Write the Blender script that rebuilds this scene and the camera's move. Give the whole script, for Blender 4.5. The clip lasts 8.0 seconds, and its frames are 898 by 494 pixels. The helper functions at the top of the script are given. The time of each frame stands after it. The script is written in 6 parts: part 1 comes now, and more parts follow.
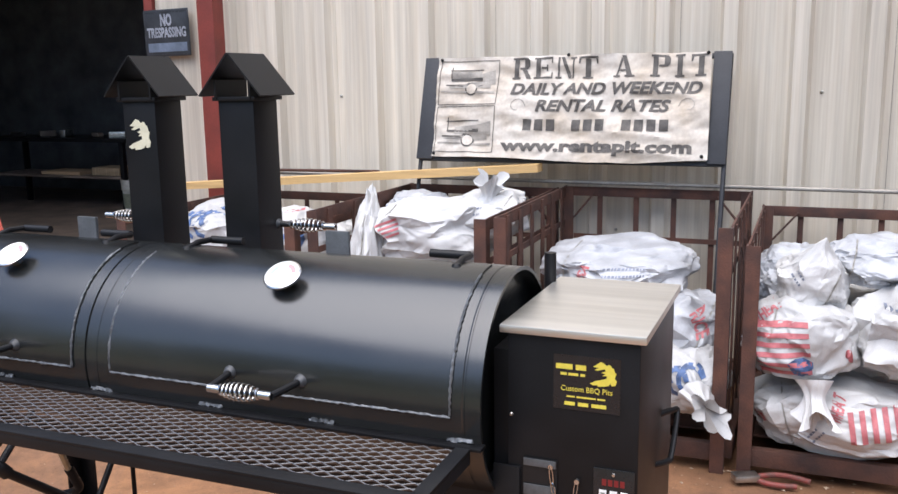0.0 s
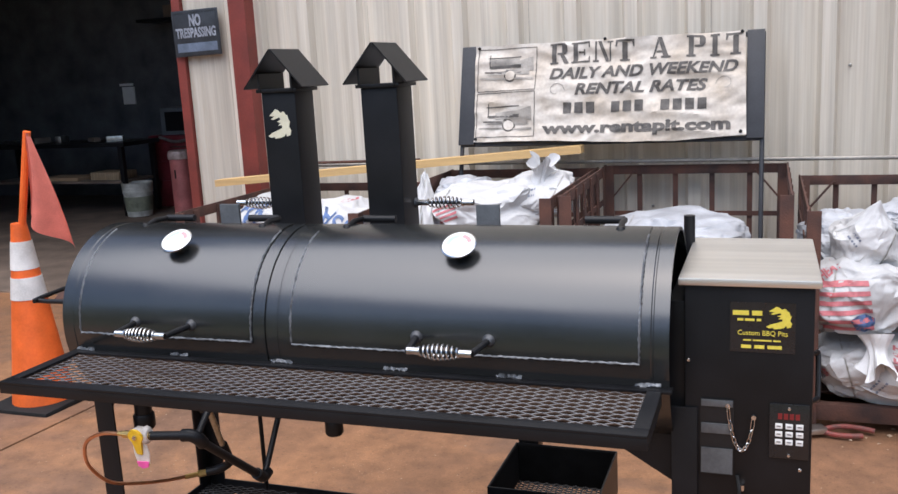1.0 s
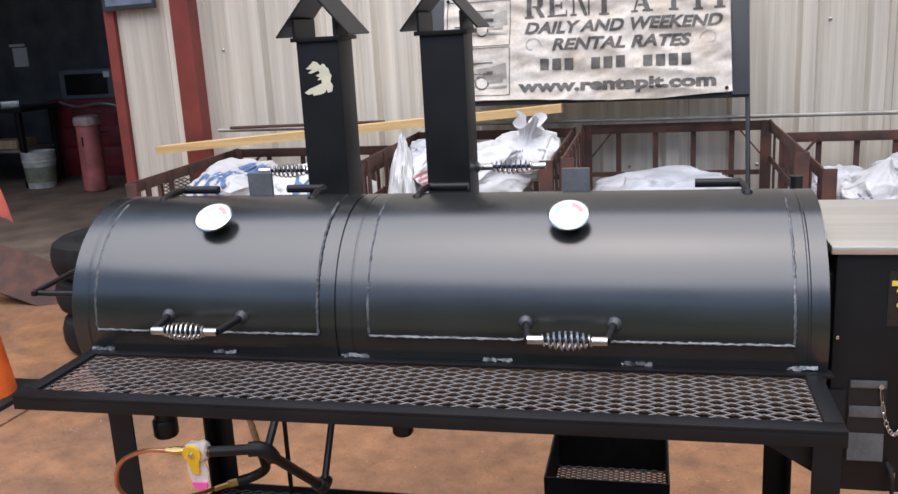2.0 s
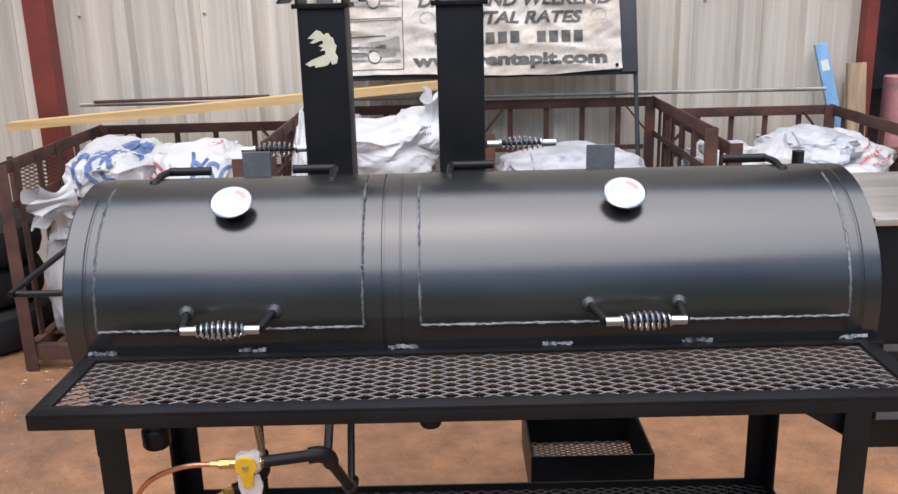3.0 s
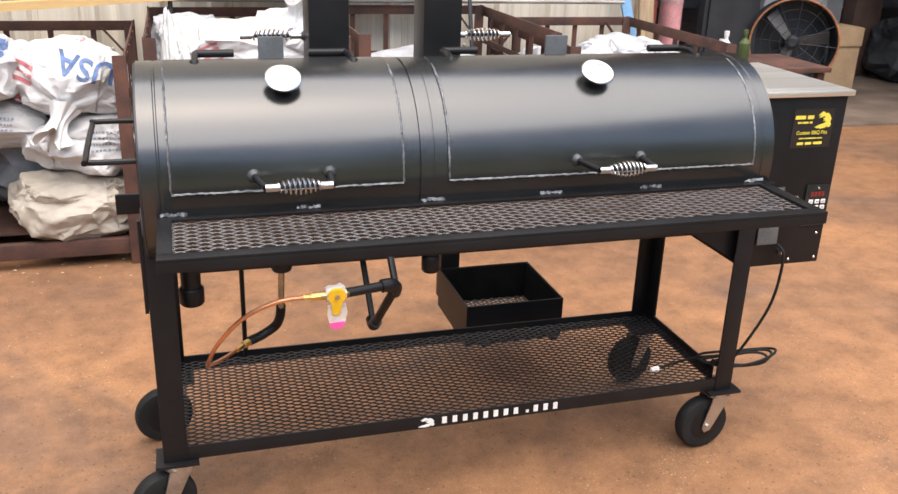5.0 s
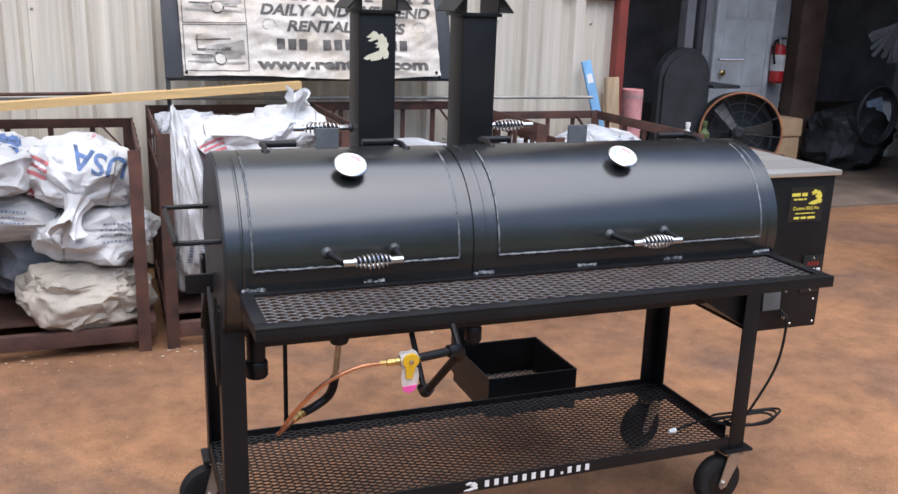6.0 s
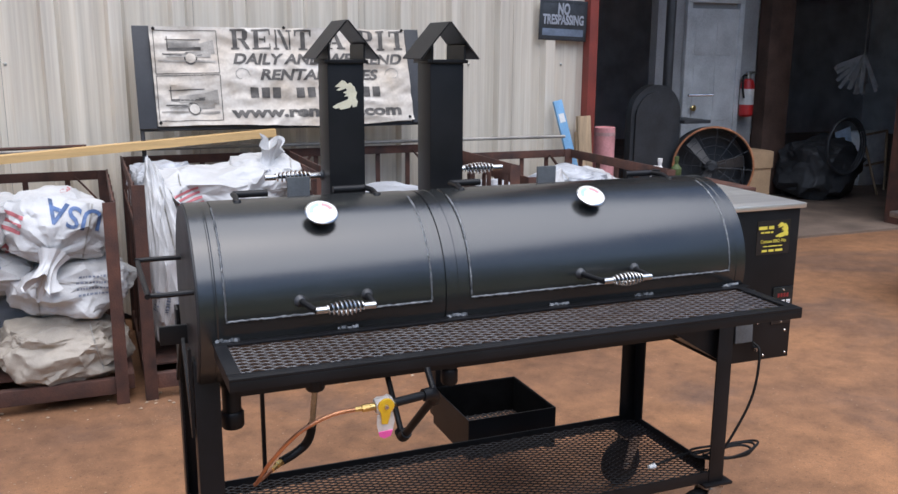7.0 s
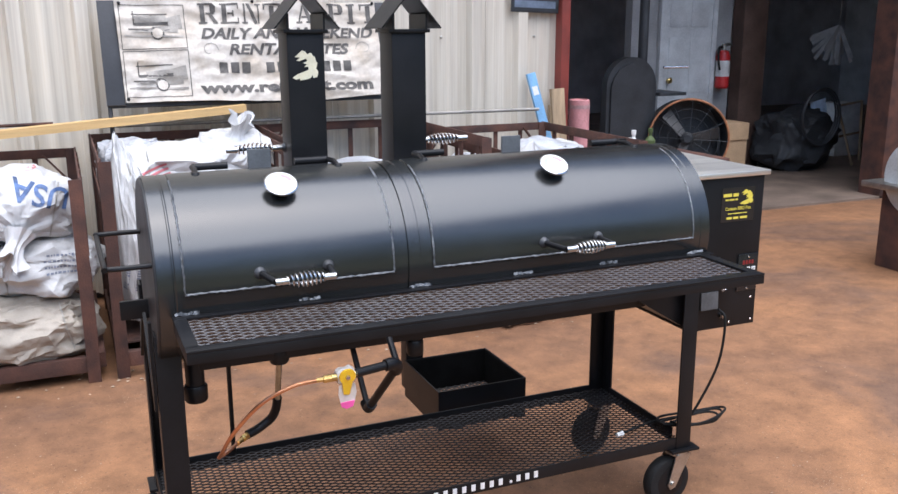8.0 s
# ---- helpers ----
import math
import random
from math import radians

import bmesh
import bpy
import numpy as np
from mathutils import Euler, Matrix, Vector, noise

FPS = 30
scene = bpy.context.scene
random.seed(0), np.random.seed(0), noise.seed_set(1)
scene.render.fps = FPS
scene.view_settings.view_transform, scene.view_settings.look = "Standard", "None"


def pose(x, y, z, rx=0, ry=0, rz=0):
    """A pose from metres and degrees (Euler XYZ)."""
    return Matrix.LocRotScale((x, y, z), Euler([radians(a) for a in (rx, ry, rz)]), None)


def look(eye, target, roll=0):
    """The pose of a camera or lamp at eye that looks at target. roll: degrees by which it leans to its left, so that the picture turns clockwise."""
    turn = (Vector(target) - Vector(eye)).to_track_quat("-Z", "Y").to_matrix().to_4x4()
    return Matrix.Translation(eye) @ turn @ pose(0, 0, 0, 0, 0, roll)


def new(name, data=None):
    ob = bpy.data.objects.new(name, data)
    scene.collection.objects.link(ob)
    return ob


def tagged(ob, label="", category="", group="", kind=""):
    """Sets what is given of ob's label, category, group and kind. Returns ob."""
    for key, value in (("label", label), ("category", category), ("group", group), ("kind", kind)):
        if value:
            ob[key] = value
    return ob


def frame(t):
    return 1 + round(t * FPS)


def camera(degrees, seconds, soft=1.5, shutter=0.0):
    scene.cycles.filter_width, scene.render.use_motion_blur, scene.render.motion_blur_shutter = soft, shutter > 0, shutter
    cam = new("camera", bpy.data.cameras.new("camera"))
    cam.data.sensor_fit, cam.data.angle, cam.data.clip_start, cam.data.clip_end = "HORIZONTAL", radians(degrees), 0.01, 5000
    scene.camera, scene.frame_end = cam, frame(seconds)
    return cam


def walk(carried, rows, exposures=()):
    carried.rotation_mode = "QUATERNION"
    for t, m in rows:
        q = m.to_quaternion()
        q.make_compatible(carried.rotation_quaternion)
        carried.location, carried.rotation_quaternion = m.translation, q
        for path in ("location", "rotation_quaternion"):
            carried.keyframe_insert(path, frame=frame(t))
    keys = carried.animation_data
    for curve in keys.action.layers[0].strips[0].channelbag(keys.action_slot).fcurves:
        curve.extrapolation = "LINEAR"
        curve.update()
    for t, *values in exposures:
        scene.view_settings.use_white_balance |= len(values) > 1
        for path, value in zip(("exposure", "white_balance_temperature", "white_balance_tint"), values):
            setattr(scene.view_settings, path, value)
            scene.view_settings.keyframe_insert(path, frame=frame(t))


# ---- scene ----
from mathutils.bvhtree import BVHTree

cam = camera(53.27, 8.0)
ROWS = [
    (0.0, 1.318, -1.654, 1.591, 22.03, -10.62, -0.88),
    (0.5, 1.163, -1.856, 1.584, 20.15, -10.59, -2.89),
    (1.0, 0.958, -1.961, 1.578, 19.94, -11.09, -3.07),
    (1.5, 0.721, -1.847, 1.558, 18.62, -12.23, -3.61),
    (3.0, -0.036, -1.773, 1.570, 0.40, -15.81, -1.47),
    (3.5, -0.242, -1.710, 1.550, -1.98, -17.04, -2.00),
    (4.0, -0.518, -1.814, 1.547, -10.01, -21.64, 1.48),
    (4.5, -0.613, -1.970, 1.548, -14.46, -23.89, 2.40),
    (4.7, -0.622, -2.019, 1.563, -15.60, -23.08, 2.30),
    (5.8, -0.986, -2.178, 1.559, -20.31, -15.60, 1.67),
    (6.0, -1.012, -2.182, 1.564, -20.90, -14.88, 1.83),
    (6.5, -1.005, -2.193, 1.588, -21.87, -13.06, 0.74),
    (7.0, -0.995, -2.210, 1.579, -22.02, -12.31, 0.33),
    (7.5, -0.979, -2.216, 1.567, -22.18, -13.43, 0.36),
    (8.0, -0.944, -2.227, 1.559, -23.13, -13.76, -0.20),
]
EXPOSURES = [(0.0, 0.84, 6350, 12), (1.5, 0.63, 6300, 12), (3.0, 0.66, 6400, 13), (4.0, 0.66, 6600, 11), (4.5, 1.28, 7100, 11), (4.7, 1.28, 7100, 11), (5.8, 0.76, 6250, 11), (6.5, 0.74, 6000, 11), (7.0, 0.52, 6100, 11), (7.4, 0.78, 6100, 11), (8.0, 0.9, 6050, 11)]
walk(cam, [(t, pose(x, y, z, 90 + pitch, 0, yaw) @ pose(0, 0, 0, 0, 0, roll)) for t, x, y, z, yaw, pitch, roll in ROWS], EXPOSURES)

# ---- daylight: a bright overcast sky with a weak, wide sun ----
world = bpy.data.worlds.new("world")
scene.world = world
world.use_nodes = True
wn = world.node_tree
sky = wn.nodes.new("ShaderNodeTexSky")
sky.sky_type, sky.sun_disc = "NISHITA", False
SUN_EL, SUN_AZ = radians(73), radians(183)
sky.sun_elevation, sky.sun_rotation = SUN_EL, SUN_AZ
sky.air_density, sky.dust_density, sky.ozone_density = 1.0, 1.6, 1.4
wn.links.new(sky.outputs["Color"], wn.nodes["Background"].inputs["Color"])
wn.nodes["Background"].inputs["Strength"].default_value = 0.15
sun_data = bpy.data.lights.new("sun", "SUN")
sun_data.energy, sun_data.angle, sun_data.color = 2.8, radians(84), (1.0, 0.97, 0.93)
sun = new("sun", sun_data)
sun.matrix_world = look((10 * math.sin(SUN_AZ) * math.cos(SUN_EL), 10 * math.cos(SUN_AZ) * math.cos(SUN_EL), 10 * math.sin(SUN_EL)), (0, 0, 0))


# ---- materials ----
def surf(name, c, rough=0.6, metal=0.0, var=0.2, scale=6.0, fine=90.0, bump=0.15, c2=None, spot=0.0, spec=0.5, stretch=(1, 1, 1), island=False, coat=0.0, ior=1.5):
    """A painted, rusted or cast surface: two scales of mottling in colour and gloss, and a fine relief."""
    m = bpy.data.materials.new(name)
    m.use_nodes = True
    t = m.node_tree
    b = t.nodes["Principled BSDF"]
    b.inputs["Metallic"].default_value = metal
    b.inputs["Specular IOR Level"].default_value = spec
    b.inputs["Coat Weight"].default_value = coat
    b.inputs["IOR"].default_value = ior
    b.inputs["Coat Roughness"].default_value = 0.12
    co = t.nodes.new("ShaderNodeTexCoord")
    mp = t.nodes.new("ShaderNodeMapping")
    mp.inputs["Scale"].default_value = stretch
    t.links.new(co.outputs["Object"], mp.inputs["Vector"])
    big = t.nodes.new("ShaderNodeTexNoise")
    big.inputs["Scale"].default_value, big.inputs["Detail"].default_value = scale, 6
    small = t.nodes.new("ShaderNodeTexNoise")
    small.inputs["Scale"].default_value, small.inputs["Detail"].default_value = fine, 4
    for n in (big, small):
        t.links.new(mp.outputs["Vector"], n.inputs["Vector"])
    ramp = t.nodes.new("ShaderNodeValToRGB")
    e = ramp.color_ramp.elements
    e[0].position, e[1].position = 0.3, 0.72
    dark = c2 if c2 else tuple(v * (1 - var) for v in c)
    light = c if c2 else tuple(min(1.0, v * (1 + var)) for v in c)
    e[0].color, e[1].color = (*dark, 1), (*light, 1)
    t.links.new(big.outputs["Fac"], ramp.inputs["Fac"])
    mix = t.nodes.new("ShaderNodeMix")
    mix.data_type, mix.blend_type = "RGBA", "OVERLAY"
    mix.inputs[0].default_value = 0.25 + spot
    t.links.new(ramp.outputs["Color"], mix.inputs[6])
    t.links.new(small.outputs["Fac"], mix.inputs[7])
    out = mix.outputs[2]
    if island:
        info = t.nodes.new("ShaderNodeObjectInfo")
        hsv = t.nodes.new("ShaderNodeHueSaturation")
        rng = t.nodes.new("ShaderNodeMapRange")
        rng.inputs["To Min"].default_value, rng.inputs["To Max"].default_value = 0.82, 1.15
        t.links.new(info.outputs["Random"], rng.inputs["Value"])
        t.links.new(rng.outputs["Result"], hsv.inputs["Value"])
        t.links.new(out, hsv.inputs["Color"])
        out = hsv.outputs["Color"]
    t.links.new(out, b.inputs["Base Color"])
    rr = t.nodes.new("ShaderNodeMapRange")
    rr.inputs["To Min"].default_value, rr.inputs["To Max"].default_value = max(0.03, rough - 0.07), min(1, rough + 0.07)
    t.links.new(big.outputs["Fac"], rr.inputs["Value"])
    t.links.new(rr.outputs["Result"], b.inputs["Roughness"])
    if bump:
        bp = t.nodes.new("ShaderNodeBump")
        bp.inputs["Strength"].default_value, bp.inputs["Distance"].default_value = bump, 0.004
        t.links.new(small.outputs["Fac"], bp.inputs["Height"])
        t.links.new(bp.outputs["Normal"], b.inputs["Normal"])
    return m


BLACK = surf("black_satin_paint", (0.012, 0.013, 0.013), 0.235, var=0.25, scale=5, fine=260, bump=0.03, ior=1.78)
BLACK_FLAT = surf("black_steel_paint", (0.008, 0.008, 0.009), 0.42, var=0.3, scale=7, fine=200, bump=0.05, spec=0.28)
BLOB = surf("painted_weld_blob", (0.05, 0.052, 0.055), 0.4, 0.2, var=0.5, scale=60, fine=300, bump=0.4)
WELD = surf("weld_bead", (0.16, 0.165, 0.17), 0.4, 0.5, var=0.6, scale=60, fine=300, bump=0.4)
BARE = surf("bare_steel", (0.42, 0.42, 0.42), 0.36, 1.0, var=0.2, scale=9, fine=200, bump=0.05)
CHROME = surf("nickel_plate", (0.62, 0.61, 0.59), 0.22, 1.0, var=0.1, scale=20, fine=150, bump=0.03)
STAINLESS = surf("brushed_stainless", (0.78, 0.75, 0.69), 0.42, 1.0, var=0.08, scale=6, fine=160, bump=0.05, stretch=(0.15, 6, 1))
ZINC = surf("zinc_plate", (0.5, 0.49, 0.46), 0.38, 1.0, var=0.25, scale=22, fine=180, bump=0.08)
RUBBER = surf("black_rubber", (0.012, 0.012, 0.012), 0.7, spec=0.25, var=0.35, scale=14, fine=120, bump=0.25)
RUST = surf("rusted_steel", (0.12, 0.05, 0.032), 0.82, var=0.5, scale=9, fine=130, bump=0.5, c2=(0.042, 0.022, 0.018), island=True)
RED_PAINT = surf("faded_red_paint", (0.27, 0.05, 0.036), 0.55, var=0.4, scale=5, fine=100, bump=0.2, c2=(0.16, 0.035, 0.028))
SIDING = surf("cream_sheet_siding", (0.6, 0.54, 0.445), 0.5, var=0.16, scale=2.5, fine=14, bump=0.04, stretch=(7, 1, 0.14), island=True)
CONCRETE = surf("stained_concrete", (0.315, 0.15, 0.065), 0.7, var=0.35, scale=0.9, fine=240, bump=0.14, c2=(0.17, 0.085, 0.045), spot=0.25)
# pale grit and pits in the worn concrete
ct = CONCRETE.node_tree
base = ct.nodes["Principled BSDF"].inputs["Base Color"]
under = base.links[0].from_socket
grit = ct.nodes.new("ShaderNodeTexNoise")
grit.inputs["Scale"].default_value, grit.inputs["Detail"].default_value = 160, 2
patch = ct.nodes.new("ShaderNodeTexNoise")
patch.inputs["Scale"].default_value, patch.inputs["Detail"].default_value = 2.2, 8
where = ct.nodes["Mapping"].outputs["Vector"]
ct.links.new(where, grit.inputs["Vector"])
ct.links.new(where, patch.inputs["Vector"])
add = ct.nodes.new("ShaderNodeMath")
add.operation = "MULTIPLY_ADD"
add.inputs[1].default_value = 0.35
ct.links.new(patch.outputs["Fac"], add.inputs[0])
ct.links.new(grit.outputs["Fac"], add.inputs[2])
gr = ct.nodes.new("ShaderNodeMapRange")
gr.inputs["From Min"].default_value, gr.inputs["From Max"].default_value = 0.88, 1.0
ct.links.new(add.outputs[0], gr.inputs["Value"])
gm = ct.nodes.new("ShaderNodeMix")
gm.data_type = "RGBA"
gm.inputs[7].default_value = (0.62, 0.46, 0.30, 1)
ct.links.new(gr.outputs["Result"], gm.inputs[0])
ct.links.new(under, gm.inputs[6])
# mud and damp stains of irregular outline
mud = ct.nodes.new("ShaderNodeTexNoise")
mud.inputs["Scale"].default_value, mud.inputs["Detail"].default_value, mud.inputs["Distortion"].default_value = 0.75, 11, 0.9
mud.inputs["Roughness"].default_value = 0.66
ct.links.new(where, mud.inputs["Vector"])
mr = ct.nodes.new("ShaderNodeMapRange")
mr.inputs["From Min"].default_value, mr.inputs["From Max"].default_value, mr.inputs["To Max"].default_value = 0.5, 0.6, 0.55
ct.links.new(mud.outputs["Fac"], mr.inputs["Value"])
mm = ct.nodes.new("ShaderNodeMix")
mm.data_type = "RGBA"
mm.inputs[7].default_value = (0.115, 0.07, 0.05, 1)
ct.links.new(mr.outputs["Result"], mm.inputs[0])
ct.links.new(gm.outputs[2], mm.inputs[6])
# hand-sized mottling and small dark pits
mid = ct.nodes.new("ShaderNodeTexNoise")
mid.inputs["Scale"].default_value, mid.inputs["Detail"].default_value, mid.inputs["Roughness"].default_value = 7.0, 12, 0.72
ct.links.new(where, mid.inputs["Vector"])
mid_range = ct.nodes.new("ShaderNodeMapRange")
mid_range.inputs["From Min"].default_value, mid_range.inputs["From Max"].default_value = 0.3, 0.7
mid_range.inputs["To Min"].default_value, mid_range.inputs["To Max"].default_value = 0.62, 1.3
ct.links.new(mid.outputs["Fac"], mid_range.inputs["Value"])
pits = ct.nodes.new("ShaderNodeTexVoronoi")
pits.inputs["Scale"].default_value = 34.0
ct.links.new(where, pits.inputs["Vector"])
pit_range = ct.nodes.new("ShaderNodeMapRange")
pit_range.inputs["From Min"].default_value, pit_range.inputs["From Max"].default_value = 0.06, 0.2
pit_range.inputs["To Min"].default_value = 0.6
ct.links.new(pits.outputs["Distance"], pit_range.inputs["Value"])
both = ct.nodes.new("ShaderNodeMath")
both.operation = "MULTIPLY"
ct.links.new(mid_range.outputs["Result"], both.inputs[0])
ct.links.new(pit_range.outputs["Result"], both.inputs[1])
toned = ct.nodes.new("ShaderNodeHueSaturation")
ct.links.new(mm.outputs[2], toned.inputs["Color"])
ct.links.new(both.outputs[0], toned.inputs["Value"])
ct.links.new(toned.outputs["Color"], base)
# right bay only: haze over the dark interior put into a paler wall colour
GREY_WALL = surf("haze_lifted_wall", (0.6, 0.61, 0.63), 0.8, var=0.3, scale=2, fine=60, bump=0.1)
# base colour lowered so the left bay reads near black
DARK_WALL = surf("dark_grey_wall", (0.1, 0.102, 0.108), 0.85, var=0.4, scale=3, fine=60, bump=0.1)
INNER_FLOOR = surf("shop_floor", (0.17, 0.125, 0.095), 0.7, var=0.4, scale=3, fine=60, bump=0.2)
LUMBER = surf("new_lumber", (0.62, 0.40, 0.17), 0.65, var=0.2, scale=4, fine=70, bump=0.15, stretch=(0.3, 8, 8))
OLD_WOOD = surf("weathered_wood", (0.35, 0.25, 0.15), 0.75, var=0.35, scale=5, fine=60, bump=0.3, stretch=(8, 8, 0.4))
WHITE = surf("white_plastic", (0.78, 0.77, 0.74), 0.45, var=0.06, scale=10, fine=100, bump=0.05)
SACK = surf("woven_sack", (0.53, 0.525, 0.515), 0.5, var=0.12, scale=7, fine=330, bump=0.25, island=True)
SACK_SEAM = surf("sack_seam", (0.42, 0.4, 0.36), 0.6, var=0.25, scale=30, fine=200, bump=0.2)
SACK_TAN = surf("dirty_woven_sack", (0.38, 0.335, 0.275), 0.6, var=0.3, scale=6, fine=330, bump=0.25)
SACK_CLEAR = surf("grey_plastic_sack", (0.42, 0.43, 0.45), 0.35, var=0.25, scale=8, fine=260, bump=0.2)
INK_RED = surf("red_ink", (0.45, 0.13, 0.14), 0.55, var=0.25, scale=25, fine=200, bump=0.05)
INK_BLUE = surf("blue_ink", (0.075, 0.13, 0.27), 0.55, var=0.5, scale=25, fine=200, bump=0.05)
INK_SMALL = surf("faded_small_print", (0.2, 0.22, 0.28), 0.6, var=0.4, scale=30, fine=160, bump=0.05)
INK_GREY = surf("grey_ink", (0.085, 0.075, 0.065), 0.6, var=0.4, scale=30, fine=160, bump=0.05)
BANNER = surf("vinyl_banner", (0.64, 0.59, 0.52), 0.42, var=0.2, scale=5, fine=60, bump=0.05, c2=(0.44, 0.36, 0.27))
YELLOW = surf("yellow_print", (0.75, 0.62, 0.08), 0.5, var=0.1, scale=30, fine=200, bump=0.0)
PALE = surf("pale_cutout", (0.72, 0.68, 0.5), 0.5, var=0.1, scale=30, fine=200, bump=0.0)
ORANGE = surf("orange_cone_plastic", (0.75, 0.13, 0.02), 0.5, var=0.2, scale=8, fine=90, bump=0.1)
REFLECT = surf("reflective_sleeve", (0.7, 0.69, 0.66), 0.4, var=0.2, scale=9, fine=120, bump=0.08)
FLAG = surf("orange_flag_cloth", (0.55, 0.14, 0.10), 0.8, var=0.2, scale=8, fine=200, bump=0.2)
COPPER = surf("copper_tube", (0.75, 0.36, 0.2), 0.3, 1.0, var=0.2, scale=20, fine=150, bump=0.05)
BRASS = surf("brass", (0.72, 0.52, 0.2), 0.3, 1.0, var=0.2, scale=30, fine=150, bump=0.05)
BLUE_PAINT = surf("blue_level_paint", (0.16, 0.33, 0.52), 0.5, var=0.25, scale=8, fine=100, bump=0.1)
CARD = surf("cardboard", (0.42, 0.28, 0.16), 0.8, var=0.15, scale=5, fine=90, bump=0.1)
FOLIAGE = surf("foliage", (0.075, 0.105, 0.03), 0.7, var=0.4, scale=3, fine=20, bump=0.2)
SIGN_BLACK = surf("black_sign_plastic", (0.03, 0.033, 0.038), 0.4, var=0.3, scale=14, fine=90, bump=0.05)
PINK = surf("pink_tape", (0.8, 0.1, 0.35), 0.5, var=0.1, scale=20, fine=100, bump=0.0)
DOOR_WHITE = surf("grimy_door_paint", (0.55, 0.56, 0.56), 0.5, var=0.2, scale=4, fine=60, bump=0.05)
EXT_RED = surf("extinguisher_red", (0.5, 0.03, 0.03), 0.35, var=0.15, scale=10, fine=80, bump=0.02)


# ---- building helpers ----
def link_mesh(name, bm, mat, flat=False):
    me = bpy.data.meshes.new(name)
    bmesh.ops.recalc_face_normals(bm, faces=bm.faces)
    bm.to_mesh(me)
    bm.free()
    me.materials.append(mat)
    if not flat:
        for p in me.polygons:
            p.use_smooth = True
        me.set_sharp_from_angle(angle=radians(35))
    return new(name, me)


def thing(name, label, category, at=(0, 0, 0), group="", kind=""):
    e = new(name)
    e.location = at
    e.empty_display_size = 0.1
    return tagged(e, label, category, group, kind)


def part(name, bm, mat, parent, label=""):
    """Links a bmesh given in world metres as one mesh under parent."""
    ob = link_mesh(name, bm, mat)
    ob.parent = parent
    bpy.context.view_layer.update()
    ob.matrix_parent_inverse = parent.matrix_world.inverted()
    return tagged(ob, label)


def single(name, bm, mat, label, category, group="", kind=""):
    return tagged(link_mesh(name, bm, mat), label, category, group, kind)


def box(x0, x1, y0, y1, z0, z1, bevel=0.0, bm=None, m=None):
    bm = bm or bmesh.new()
    r = bmesh.ops.create_cube(bm, size=1.0)
    vs = r["verts"]
    bmesh.ops.transform(bm, matrix=Matrix.Translation(((x0 + x1) / 2, (y0 + y1) / 2, (z0 + z1) / 2)) @ Matrix.Diagonal((x1 - x0, y1 - y0, z1 - z0, 1)), verts=vs)
    if bevel:
        es = list({e for v in vs for e in v.link_edges})
        r = bmesh.ops.bevel(bm, geom=es, offset=bevel, segments=2, affect="EDGES", profile=0.6)
        vs = list({v for f in r["faces"] for v in f.verts})
    if m:
        bmesh.ops.transform(bm, matrix=m, verts=vs)
    return bm


def tube(pts, r, seg=12, bm=None, closed=False, caps=True):
    """A round bar swept along points; r is one radius or one for each point."""
    bm = bm or bmesh.new()
    pts = [Vector(p) for p in pts]
    n = len(pts)
    rad = r if isinstance(r, (list, tuple)) else [r] * n
    rings, up = [], None
    for i, p in enumerate(pts):
        a = pts[(i - 1) % n] if (i or closed) else p
        b = pts[(i + 1) % n] if (i < n - 1 or closed) else p
        d = (b - a).normalized()
        if up is None:
            up = d.orthogonal().normalized()
        up = (up - d * up.dot(d)).normalized()
        side = d.cross(up)
        rings.append([bm.verts.new(p + (up * math.cos(k * math.tau / seg) + side * math.sin(k * math.tau / seg)) * rad[i]) for k in range(seg)])
    for i in range(n if closed else n - 1):
        a, b = rings[i], rings[(i + 1) % n]
        for k in range(seg):
            bm.faces.new((a[k], a[(k + 1) % seg], b[(k + 1) % seg], b[k]))
    if caps and not closed:
        bm.faces.new(list(reversed(rings[0])))
        bm.faces.new(rings[-1])
    return bm


def smooth_path(pts, n=8):
    """Points along a Catmull-Rom curve through pts."""
    p = [Vector(q) for q in pts]
    p = [2 * p[0] - p[1]] + p + [2 * p[-1] - p[-2]]
    out = []
    for i in range(1, len(p) - 2):
        for k in range(n):
            t = k / n
            a, b, c, d = p[i - 1], p[i], p[i + 1], p[i + 2]
            out.append(0.5 * ((2 * b) + (c - a) * t + (2 * a - 5 * b + 4 * c - d) * t * t + (3 * b - a - 3 * c + d) * t ** 3))
    return out + [p[-2]]


def beam(a, b, w, h, bm=None, up=(0, 0, 1)):
    """A square bar from a to b, w across and h along up."""
    bm = bm or bmesh.new()
    a, b = Vector(a), Vector(b)
    d = (b - a).normalized()
    side = d.cross(Vector(up)).normalized()
    top = side.cross(d)
    v = [bm.verts.new(p + side * sx * w / 2 + top * sz * h / 2) for p in (a, b) for sx, sz in ((-1, -1), (1, -1), (1, 1), (-1, 1))]
    for f in ((0, 1, 2, 3), (7, 6, 5, 4), (0, 4, 5, 1), (1, 5, 6, 2), (2, 6, 7, 3), (3, 7, 4, 0)):
        bm.faces.new([v[i] for i in f])
    return bm


